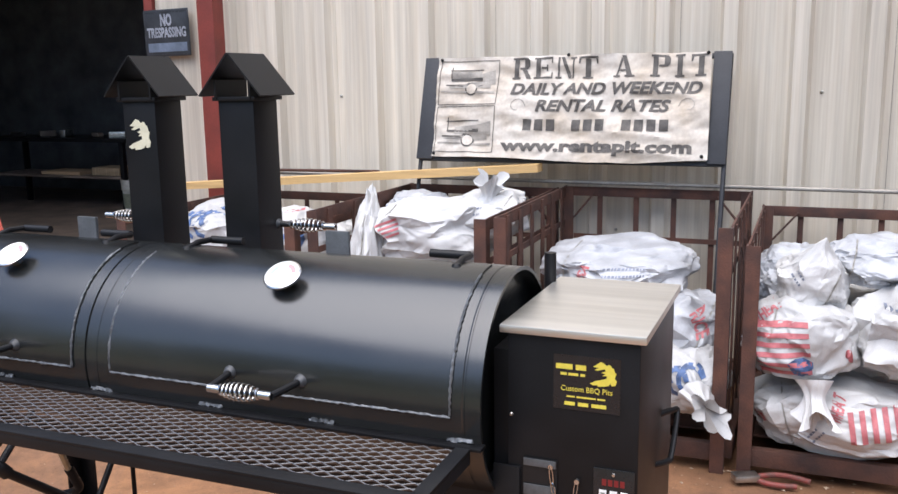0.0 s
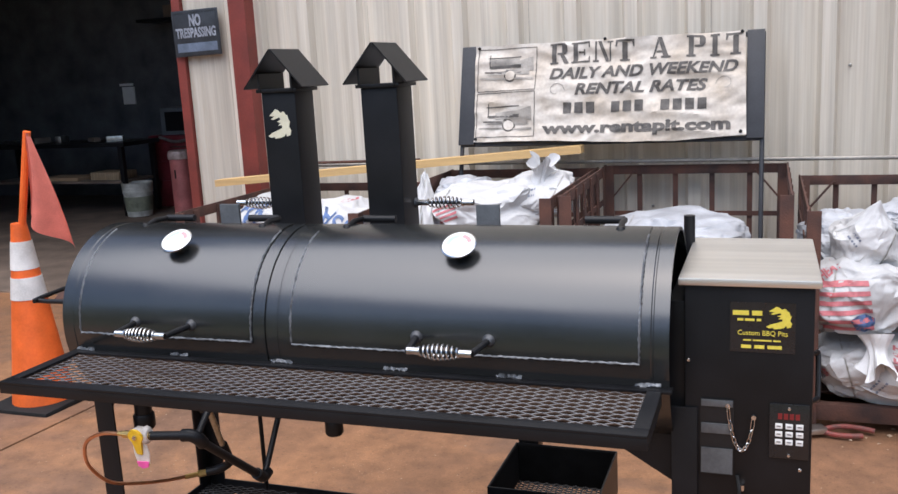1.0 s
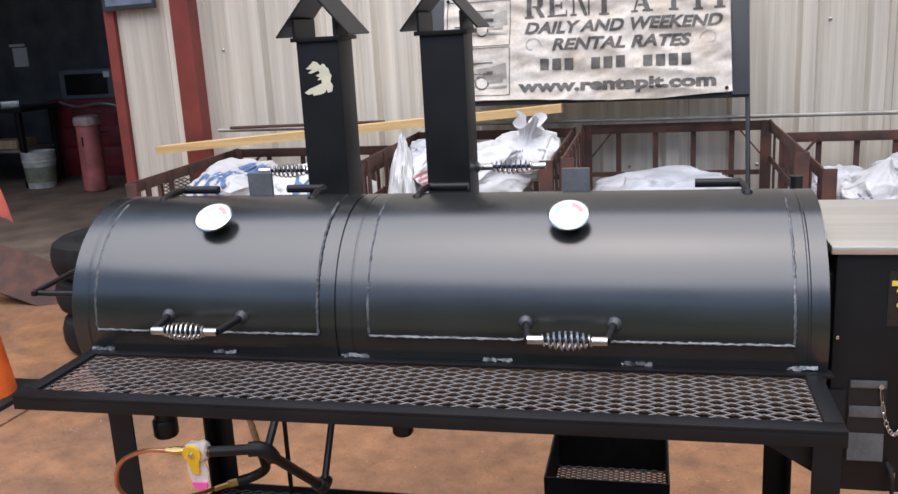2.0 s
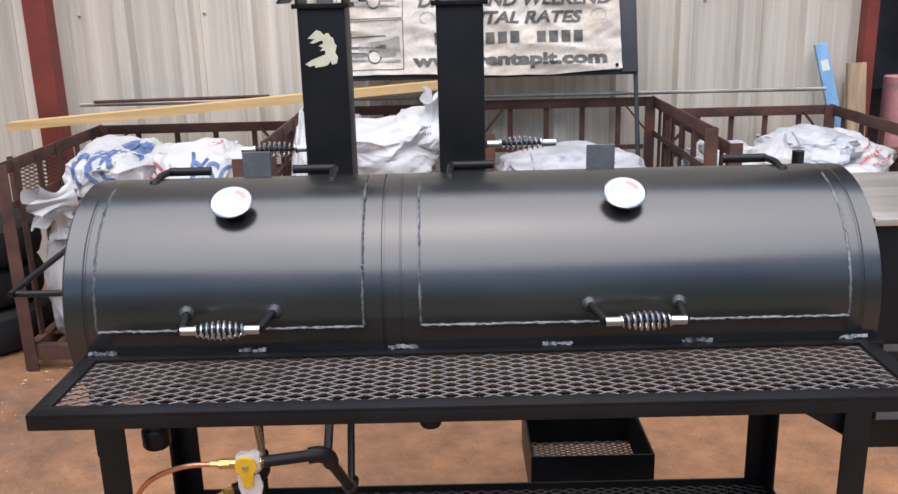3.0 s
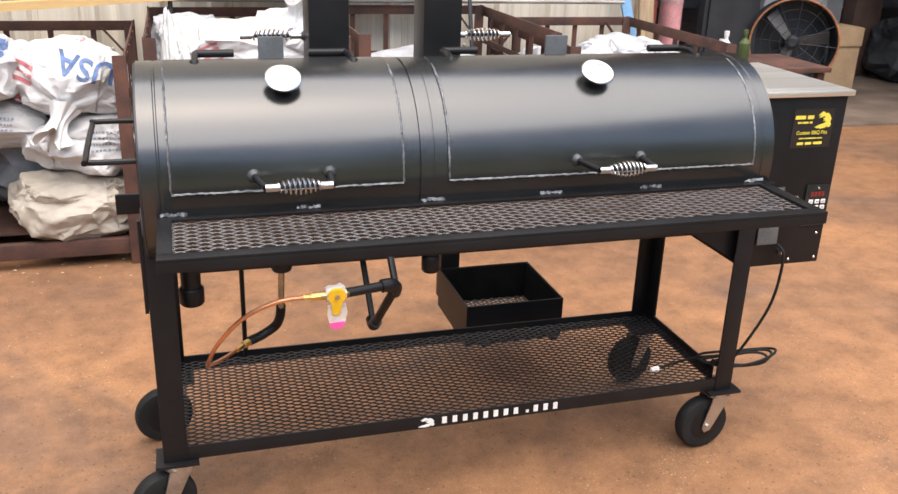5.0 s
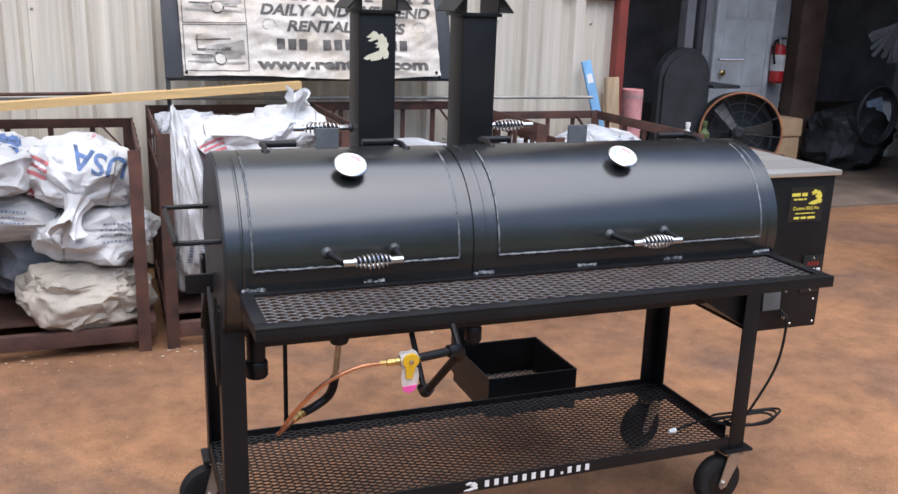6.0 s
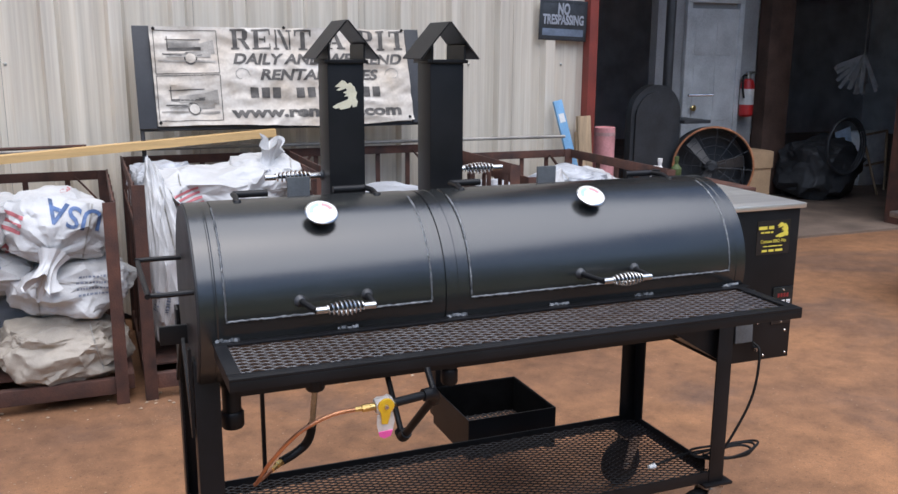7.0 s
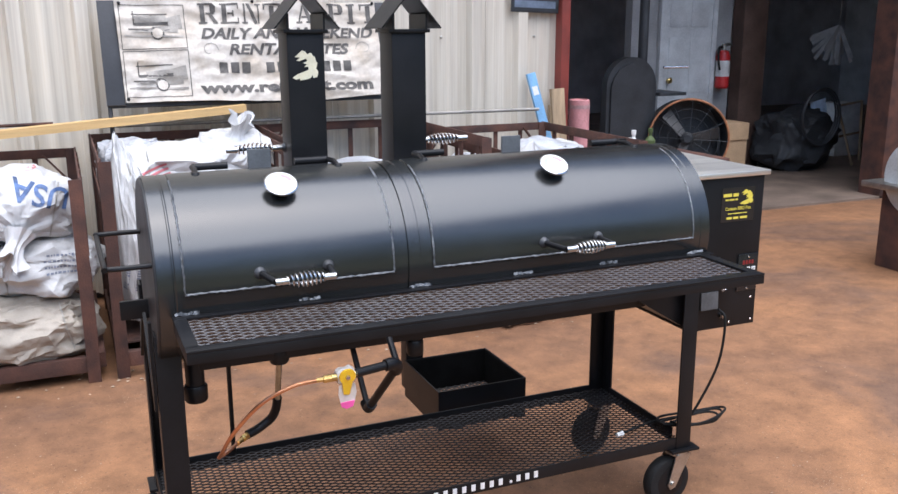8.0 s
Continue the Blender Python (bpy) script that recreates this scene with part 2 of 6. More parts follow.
def disc_stack(profile, at, axis=(0, 0, 1), seg=32):
    """A turned shape: rows of (radius, height) round an axis through at."""
    bm = bmesh.new()
    rings = []
    for r, h in profile:
        rings.append([bm.verts.new((r * math.cos(k * math.tau / seg), r * math.sin(k * math.tau / seg), h)) for k in range(seg)])
    for a, b in zip(rings, rings[1:]):
        for k in range(seg):
            bm.faces.new((a[k], a[(k + 1) % seg], b[(k + 1) % seg], b[k]))
    bm.faces.new(list(reversed(rings[0])))
    bm.faces.new(rings[-1])
    q = Vector((0, 0, 1)).rotation_difference(Vector(axis).normalized())
    bmesh.ops.transform(bm, matrix=Matrix.Translation(at) @ q.to_matrix().to_4x4(), verts=bm.verts)
    return bm


def slab(outline, depth, m, bm=None):
    """A flat shape cut from sheet: outline in its own x and y, pushed back by depth, placed by m."""
    bm = bm or bmesh.new()
    top = [bm.verts.new(m @ Vector((x, y, 0))) for x, y in outline]
    low = [bm.verts.new(m @ Vector((x, y, -depth))) for x, y in outline]
    bm.faces.new(top)
    bm.faces.new(list(reversed(low)))
    n = len(outline)
    for i in range(n):
        bm.faces.new((top[i], low[i], low[(i + 1) % n], top[(i + 1) % n]))
    return bm


def letters(text, size, m, depth=0.0008, spacing=1.0, width=None, shear=0.0, bold=0.0):
    """A bmesh of raised lettering, centred at m's origin, in m's x-y plane; width stretches it to that length."""
    cu = bpy.data.curves.new("lettering", "FONT")
    cu.body, cu.size, cu.align_x, cu.align_y, cu.extrude, cu.space_character, cu.shear, cu.offset = text, size, "CENTER", "CENTER", depth, spacing, shear, bold
    cu.resolution_u = 3
    ob = bpy.data.objects.new("lettering", cu)
    scene.collection.objects.link(ob)
    me = ob.to_mesh()
    bm = bmesh.new()
    bm.from_mesh(me)
    ob.to_mesh_clear()
    bpy.data.objects.remove(ob)
    bpy.data.curves.remove(cu)
    if width and bm.verts:
        xs = [v.co.x for v in bm.verts]
        bmesh.ops.scale(bm, vec=(width / (max(xs) - min(xs)), 1, 1), verts=bm.verts)
    bmesh.ops.transform(bm, matrix=m, verts=bm.verts)
    return bm


FACING = Matrix.Rotation(radians(90), 4, "X")


def upright(x, y, z, lean=0.0, turn=0.0):
    """A plane that stands up and faces -y, leaning back by lean degrees."""
    return Matrix.Translation((x, y, z)) @ Matrix.Rotation(radians(turn), 4, "Z") @ Matrix.Rotation(radians(90 - lean), 4, "X")


REPTILE = [(-0.42, 0.29), (-0.23, 0.43), (-0.14, 0.5), (-0.02, 0.47), (0.09, 0.37), (0.16, 0.42), (0.23, 0.41), (0.3, 0.31), (0.36, 0.3), (0.4, 0.15), (0.46, 0.1), (0.4, -0.08), (0.48, -0.2), (0.43, -0.36), (0.28, -0.39),
           (0.25, -0.29), (0.17, -0.39), (0.02, -0.43), (-0.23, -0.46), (-0.25, -0.4), (-0.4, -0.43), (-0.53, -0.37), (-0.34, -0.26), (-0.14, -0.2), (0.1, -0.12), (0.1, -0.02), (-0.06, -0.03), (0.04, 0.05), (-0.1, 0.1),
           (0.06, 0.16), (0.02, 0.24), (-0.25, 0.16), (-0.36, 0.18), (-0.2, 0.27)]


# ---- ground ----
bm = bmesh.new()
xs = [-400, -60, -2.254, -2.245, -2.236, 4.4, 60, 400]
ys = [-400, -60, -4, 0.6, 1.78, 3.55, 60, 400]
# the slab falls slightly towards the shop
grid = [[bm.verts.new((x, y, (0.036 if y < 1 else 0) - (0.045 if x == -2.245 else 0))) for y in ys] for x in xs]
for i in range(len(xs) - 1):
    for j in range(len(ys) - 1):
        bm.faces.new((grid[i][j], grid[i + 1][j], grid[i + 1][j + 1], grid[i][j + 1]))
ground = single("ground", bm, CONCRETE, "orange-stained rough concrete yard", "ground", kind="structure")
single("ground_grass", box(-300, 300, -300, -4.2, 0.03, 0.048), surf("dry_grass", (0.105, 0.11, 0.05), 0.9, var=0.4, scale=1.2, fine=40, bump=0.4), "mown grass verge along the slab", "grass", kind="structure")

# woods along the far side of the yard: trunks and thousands of leaf clumps
rng = random.Random(21)
bm = bmesh.new()
for k in range(26):
    tx, ty = -26 + 2.1 * k + rng.uniform(-0.8, 0.8), -16.5 + rng.uniform(-2, 2)
    th = rng.uniform(4.6, 7.0)
    tube([(tx, ty, 0), (tx + rng.uniform(-0.2, 0.2), ty, th * 0.4), (tx + rng.uniform(-0.5, 0.5), ty, th * 0.85)], [0.2, 0.14, 0.05], 7, bm)
    for c in range(420):
        a, u = rng.uniform(0, math.tau), rng.random()
        z = th * (0.12 + 0.88 * u)
        r = (0.5 + 1.5 * math.sin(math.pi * min(1, 0.15 + 0.85 * u)) ** 0.7) * math.sqrt(rng.random()) * rng.uniform(0.7, 1.15)
        p = Vector((tx + r * math.cos(a), ty + r * math.sin(a), z))
        q = Vector((rng.gauss(0, 1), rng.gauss(0, 1), rng.gauss(0, 1))).normalized()
        w = q.orthogonal().normalized() * rng.uniform(0.12, 0.3)
        d = q.cross(w)
        bm.faces.new([bm.verts.new(p + v) for v in (w, d * 0.7, -w, -d * 0.7)])
single("woods", bm, FOLIAGE, "green wood edge across the yard", "woods", kind="stuff")

# ---- the front wall of the shop: sheet siding, red steel, two open bays ----
WALL = 3.28
JL, JR = -2.80, 2.26


def siding_sheet(x0, x1, z0, z1, y, rib=0.05):
    """One sheet of ribbed siding, facing -y, with a lap at its edge."""
    bm = bmesh.new()
    line = [(x0, 0.0)]
    pitch = 0.3414
    k = math.floor(x0 / pitch) - 1
    while k * pitch < x1 + pitch:
        c = k * pitch + 0.2244
        for dx, d in ((-0.054, 0), (-0.034, rib), (0.034, rib), (0.054, 0), (0.125, 0), (0.135, 0.006), (0.155, 0.006), (0.165, 0), (0.2, 0), (0.21, 0.006), (0.23, 0.006), (0.24, 0)):
            if x0 + 0.003 < c + dx < x1 - 0.003:
                line.append((c + dx, d))
        k += 1
    line.append((x1, 0.0))
    front = [[bm.verts.new((x, y - d, z)) for x, d in line] for z in (z0, z1)]
    rear = [[bm.verts.new((x, y - d + 0.004, z)) for x, d in line] for z in (z0, z1)]
    n = len(line)
    for i in range(n - 1):
        bm.faces.new((front[0][i], front[0][i + 1], front[1][i + 1], front[1][i]))
        bm.faces.new((rear[1][i], rear[1][i + 1], rear[0][i + 1], rear[0][i]))
        bm.faces.new((front[0][i], rear[0][i], rear[0][i + 1], front[0][i + 1]))
        bm.faces.new((front[1][i], front[1][i + 1], rear[1][i + 1], rear[1][i]))
    for i in (0, n - 1):
        bm.faces.new((front[0][i], front[1][i], rear[1][i], rear[0][i]))
    return bm


wall_front = single("wall_front", box(JL + 0.06, JR - 0.05, WALL + 0.03, WALL + 0.2, 0, 6.6), DARK_WALL, "cream ribbed sheet-metal shop wall", "wall", kind="structure")
edges = [JL + 0.06, -2.42, -1.396, -0.372, 0.652, 1.676, JR - 0.05]
for a, b in zip(edges, edges[1:]):
    part("siding_panel", siding_sheet(a, b - 0.002, 0.04, 6.6, WALL, 0.006 if a < -2.5 else 0.05), SIDING, wall_front)
for k in range(5):
    for j in range(14):
        x = -2.4 + 0.3414 * j
        if k < 3 and j % 2 == k % 2:
            part("screw", disc_stack([(0.009, 0), (0.009, 0.004), (0.005, 0.008)], (x, WALL - 0.001, 0.75 + 0.75 * k), (0, -1, 0), 8), ZINC, wall_front)


def channel_post(name, x0, x1, y0, y1, z1, mat, label):
    bm = box(x0, x1, y0, y0 + 0.012, 0, z1, 0.002)
    box(x0, x0 + 0.012, y0 + 0.012, y1, 0, z1, 0, bm)
    box(x1 - 0.012, x1, y0 + 0.012, y1, 0, z1, 0, bm)
    return single(name, bm, mat, label, "column", kind="structure")


channel_post("column_1", -2.292, -2.172, 3.12, WALL + 0.02, 6.6, RED_PAINT, "faded red steel column against the siding")
channel_post("column_2", JL - 0.01, JL + 0.055, 3.25, WALL + 0.2, 6.6, RED_PAINT, "red steel door jamb of the open bay")
channel_post("column_3", JR - 0.05, JR + 0.015, 3.2, WALL + 0.2, 6.6, RED_PAINT, "red steel door jamb beside the open bay")

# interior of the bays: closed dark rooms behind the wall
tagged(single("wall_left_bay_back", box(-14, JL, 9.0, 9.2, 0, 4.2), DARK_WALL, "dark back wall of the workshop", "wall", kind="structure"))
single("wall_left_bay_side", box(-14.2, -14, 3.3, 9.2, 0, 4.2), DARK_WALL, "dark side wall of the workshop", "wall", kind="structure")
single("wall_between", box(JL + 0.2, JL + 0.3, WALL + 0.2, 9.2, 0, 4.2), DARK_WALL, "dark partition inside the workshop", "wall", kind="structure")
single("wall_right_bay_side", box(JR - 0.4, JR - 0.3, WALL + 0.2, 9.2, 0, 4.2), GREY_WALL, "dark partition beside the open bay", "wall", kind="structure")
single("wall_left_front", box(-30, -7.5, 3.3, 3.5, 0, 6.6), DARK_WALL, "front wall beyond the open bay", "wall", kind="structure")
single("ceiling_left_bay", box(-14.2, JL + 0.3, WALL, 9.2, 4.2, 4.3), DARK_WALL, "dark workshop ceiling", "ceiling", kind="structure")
single("ceiling_right_bay", box(JR - 0.4, 14, WALL, 12.2, 4.2, 4.3), GREY_WALL, "dark workshop ceiling", "ceiling", kind="structure")
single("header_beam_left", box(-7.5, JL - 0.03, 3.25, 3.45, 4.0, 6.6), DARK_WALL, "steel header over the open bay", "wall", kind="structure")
single("header_beam_right", box(JR + 0.02, 14, 3.25, 3.45, 4.0, 6.6), DARK_WALL, "steel header over the open bay", "wall", kind="structure")
single("floor_left_bay", box(-14, JL + 0.2, 3.5, 9.0, 0.0, 0.012), INNER_FLOOR, "worn grey shop floor", "floor", kind="structure")
single("floor_right_bay", box(JR - 0.3, 14, 3.75, 12, 0.0, 0.02), INNER_FLOOR, "worn grey shop floor slab", "floor", kind="structure")
single("wall_right_bay_back", box(JR - 0.4, 14, 12, 12.2, 0, 4.2), GREY_WALL, "dark back wall of the workshop", "wall", kind="structure")
single("wall_right_end", box(14, 14.2, 3.3, 12.2, 0, 4.2), GREY_WALL, "dark end wall of the workshop", "wall", kind="structure")

# added walls at both yard ends, out of sight, to dim the rib flanks
BLOCKER = surf("side_blocker_siding", (0.2, 0.19, 0.17), 0.6, var=0.25, scale=2.5, fine=40, bump=0.1, stretch=(1, 7, 0.14))
single("wall_left_blocker", box(-10.4, -10.2, -9.0, 3.29, 0, 5.2), BLOCKER, "added unseen wall that cuts side light", "wall", kind="structure")
single("wall_right_blocker", box(9.6, 9.8, -9.0, 3.84, 0, 5.2), BLOCKER, "added unseen wall that cuts side light", "wall", kind="structure")

# ---- the barbecue pit ----
pit = thing("barbecue_pit", "black steel barrel barbecue pit on casters with a pellet hopper", "barbecue pit")
CY, AX, R = 0.076, 0.966, 0.239
X0, X1 = -0.785, 0.772


def ring_pt(x, deg, r):
    """Round the barrel: 0 degrees is +y, 90 is up, 180 faces the yard."""
    return Vector((x, CY + r * math.cos(radians(deg)), AX + r * math.sin(radians(deg))))


bm = bmesh.new()
SEG = 128
prof = [(X0 + 0.006, R - 0.004), (X0, R - 0.003), (X0, R), (X0 + 0.034, R), (X0 + 0.036, R - 0.0016), (X0 + 0.039, R - 0.0016), (X0 + 0.041, R), (-0.178, R), (-0.177, R - 0.004), (-0.173, R - 0.004), (-0.172, R), (-0.143, R), (-0.1425, R - 0.001), (-0.140, R - 0.001), (-0.139, R),
        (X1 - 0.038, R), (X1 - 0.036, R - 0.0016), (X1 - 0.033, R - 0.0016), (X1 - 0.031, R), (X1, R), (X1, R - 0.008), (X1 - 0.03, R - 0.008), (X1 - 0.03, R - 0.03)]
rings = [[bm.verts.new(ring_pt(x, k * 360 / SEG, r)) for k in range(SEG)] for x, r in prof]
for a, b in zip(rings, rings[1:]):
    for k in range(SEG):
        bm.faces.new((a[k], a[(k + 1) % SEG], b[(k + 1) % SEG], b[k]))
bm.faces.new(rings[0]), bm.faces.new(list(reversed(rings[-1])))
barrel = part("barrel", bm, BLACK, pit, "satin black rolled-steel barrel")

part("end_plate", disc_stack([(R - 0.0045, 0), (R - 0.0045, 0.012), (R - 0.006, 0.014)], (X0 + 0.008, CY, AX), (-1, 0, 0), 96), surf("matt_black_plate", (0.02, 0.02, 0.021), 0.45, var=0.3, scale=9, fine=160, bump=0.06, spec=0.5), barrel, "flat round end plate")

LOW, HIGH = 181.2, 88.0


def lid_panel(xa, xb):
    bm = bmesh.new()
    n = 48
    rows = []
    for i in range(n + 1):
        d = HIGH + (LOW - HIGH) * i / n
        rows.append([bm.verts.new(ring_pt(x, d, r)) for x, r in ((xa, R), (xa, R + 0.0032), (xb, R + 0.0032), (xb, R))])
    for a, b in zip(rows, rows[1:]):
        for k in range(3):
            bm.faces.new((a[k], a[k + 1], b[k + 1], b[k]))
    for r in (rows[0], rows[-1]):
        bm.faces.new(r)
    return bm


def bead(pts, r, seed):
    rng = random.Random(seed)
    bm = bmesh.new()
    ps = [Vector(p) + Vector((rng.uniform(-1, 1), rng.uniform(-1, 1), rng.uniform(-1, 1))) * r * 0.28 for p in pts]
    return tube(ps, [r * rng.uniform(0.55, 1.2) for _ in ps], 5, bm)


for xa, xb, seed in ((-0.726, -0.214, 1), (-0.105, 0.712, 2)):
    lid = part("lid", lid_panel(xa, xb), BLACK, pit, "curved black steel lid")
    for x, s in ((xa, 1), (xb, -1)):
        part("weld", bead([ring_pt(x, 104 + (LOW - 105) * i / 80, R + 0.003) for i in range(81)], 0.0028, seed * 10 + s), WELD, lid, "rough weld bead")
    n = int((xb - xa) / 0.006)
    part("weld", bead([ring_pt(xa + (xb - xa) * i / n, LOW, R + 0.003) for i in range(n + 1)], 0.0034, seed * 10 + 5), WELD, lid, "rough grey weld bead")


def spring_handle(xa, xb, y, z, parent, feet):
    """A round bar with ferrules and a swelling coil; feet are the points where its legs stand."""
    h = part("handle", tube([(xa, y, z), (xb, y, z)], 0.0045, 8), BLACK_FLAT, parent)
    L = xb - xa
    for s in (xa, xb):
        d = 1 if s == xa else -1
        part("ferrule", tube([(s, y, z), (s + d * L * 0.19, y, z)], 0.0085, 14), CHROME, h, "plated ferrule")
    turns, pts = 9, []
    a, b = xa + L * 0.17, xb - L * 0.17
    for i in range(turns * 12 + 1):
        u = i / (turns * 12)
        r = 0.0085 + 0.0085 * math.sin(math.pi * u) ** 1.0
        pts.append((a + (b - a) * u, y + r * math.cos(u * turns * math.tau), z + r * math.sin(u * turns * math.tau)))
    part("coil", tube(pts, 0.0022, 6), CHROME, h, "plated wire coil")
    for s, f in feet:
        part("bracket", tube([f, s], 0.0075, 10), BLACK_FLAT, h)
        part("foot", disc_stack([(0.016, -0.002), (0.014, 0.004), (0.009, 0.01)], f, (Vector(s) - Vector(f)), 10), BLOB, h, "weld blob")
    return h


for xa, xb in ((-0.535, -0.392), (0.232, 0.378)):
    y, z = -0.257, 0.994
    spring_handle(xa, xb, y, z, pit, [((xa + 0.001, y, z), ring_pt(xa - 0.015, 173.3, R + 0.003)), ((xb - 0.001, y, z), ring_pt(xb + 0.008, 173.3, R + 0.003))])

# thermometers on the lids
DIAL_TEAL = surf("dial_teal", (0.4, 0.6, 0.58), 0.5, var=0.1, bump=0)
DIAL_RED = surf("dial_red", (0.65, 0.3, 0.3), 0.5, var=0.1, bump=0)
for gx in (-0.47, 0.296):
    nrm = Vector((0, -0.548, 0.836)).normalized()
    base = ring_pt(gx, 123.3, R + 0.003)
    g = part("thermometer", disc_stack([(0.011, -0.002), (0.011, 0.01), (0.024, 0.012), (0.0395, 0.02), (0.0418, 0.0225), (0.0418, 0.0265), (0.039, 0.0285), (0.0385, 0.027)], base, nrm, 40), CHROME, pit, "round dial thermometer with a steel bezel")
    part("dial", disc_stack([(0.038, 0.0272), (0.038, 0.0278)], base, nrm, 40), WHITE, g, "white dial face")
    q = Vector((0, 0, 1)).rotation_difference(nrm).to_matrix().to_4x4()
    for a0, a1, mat in ((95, 185, DIAL_TEAL), (15, 80, DIAL_RED)):
        arc = [(0.031 * math.cos(radians(a0 + (a1 - a0) * i / 14)), 0.031 * math.sin(radians(a0 + (a1 - a0) * i / 14))) for i in range(15)]
        arc += [(0.021 * math.cos(radians(a1 + (a0 - a1) * i / 14)), 0.021 * math.sin(radians(a1 + (a0 - a1) * i / 14))) for i in range(15)]
        part("dial_mark", slab(arc, 0.0004, Matrix.Translation(base + nrm * 0.0284) @ q), mat, g)

# hinge bars and stop plates along the top
for xa, xb, foot in ((-0.652, -0.562, -1), (-0.384, -0.292, 1), (-0.04, 0.052, -1), (0.546, 0.64, 1)):
    z, hy = 1.211, 0.145
    h = part("hinge", tube([(xa, hy, z), (xb, hy, z)], 0.0095, 12), BLACK_FLAT, pit)
    fx = xa if foot < 0 else xb
    part("hinge_arm", tube([(fx, hy, z), (fx + foot * 0.002, 0.09, z + 0.002), ring_pt(fx + foot * 0.004, 95, R)], 0.0075, 10), BLACK_FLAT, h)
    part("foot", disc_stack([(0.013, -0.004), (0.011, 0.004), (0.007, 0.008)], ring_pt(fx + foot * 0.004, 95.5, R), (0, -0.1, 0.99), 10), BLACK_FLAT, h)
for xa, z in ((-0.501, 1.244), (0.259, 1.242)):
    part("stop_plate", box(xa, xa + 0.062, 0.18, 0.19, 1.12, z, 0.002), surf("grey_primer_steel", (0.1, 0.105, 0.11), 0.4, 0.2, var=0.2, scale=20, fine=150) if xa < 0 else bpy.data.materials["grey_primer_steel"], pit, "grey steel stop plate")

# exhaust stacks with gabled rain hoods and coil damper handles
for sx, hx0, hx1, cut in ((-0.316, -0.534, -0.372, True), (-0.014, 0.045, 0.207, False)):
    st = part("chimney", box(sx - 0.052, sx + 0.052, 0.238, 0.345, 0.95, 1.548, 0.003), BLACK_FLAT, pit, "square black exhaust stack")
    part("rim", box(sx - 0.062, sx + 0.062, 0.228, 0.355, 1.546, 1.556, 0.001), BLACK_FLAT, st)
    for d in (-1, 1):
        a, b = Vector((sx + d * 0.088, 0, 1.557)), Vector((sx, 0, 1.66))
        bm = bmesh.new()
        for y0, y1 in ((0.212, 0.37),):
            up = Vector((d * (b.z - a.z), 0, abs(b.x - a.x))).normalized() * 0.004
            v = [bm.verts.new((p.x, y, p.z)) for y in (y0, y1) for p in (a, b, b + up, a + up)]
            for f in ((0, 1, 2, 3), (7, 6, 5, 4), (0, 4, 5, 1), (1, 5, 6, 2), (2, 6, 7, 3), (3, 7, 4, 0)):
                bm.faces.new([v[i] for i in f])
        part("hood_plate", bm, BLACK_FLAT, st)
    for d in (-1, 1):
        part("hood_post", box(sx + d * 0.05 - 0.003, sx + d * 0.05 + 0.003, 0.225, 0.36, 1.55, 1.598), BLACK_FLAT, st)
    if cut:
        part("emblem", slab([(x * 0.072, y * 0.084) for x, y in REPTILE], 0.0015, upright(sx - 0.002, 0.2362, 1.458)), PALE, st, "pale cut-out emblem")
    spring_handle(hx0, hx1, 0.325, 1.226, st, [((hx1 if cut else hx0, 0.325, 1.226), (sx + (-0.05 if cut else 0.05), 0.325, 1.226))])

# side handle at the end of the barrel, and the lifting tab below it
zs = ((0.165, 1.05), (-0.128, 1.03))
part("side_handle", tube(smooth_path([(X0 + 0.02, zs[0][0], zs[0][1]), (-0.885, zs[0][0], zs[0][1]), (-0.897, zs[0][0] - 0.01, zs[0][1] - 0.005), (-0.893, zs[1][0] + 0.01, zs[1][1] + 0.005), (-0.883, zs[1][0], zs[1][1]), (X0 + 0.01, zs[1][0], zs[1][1])], 6), 0.0065, 10), BLACK_FLAT, pit, "bent rod handle")
part("end_tab", box(-0.86, -0.7, 0.1, 0.112, 0.835, 0.885, 0.002), BLACK_FLAT, pit)
part("end_handle", tube(smooth_path([(1.045, 0.2, 0.875), (1.07, 0.25, 0.872), (1.078, 0.262, 0.862), (1.076, 0.2, 0.79), (1.07, 0.18, 0.782), (1.045, 0.14, 0.785)], 6), 0.0065, 10), BLACK_FLAT, pit, "bent rod handle")


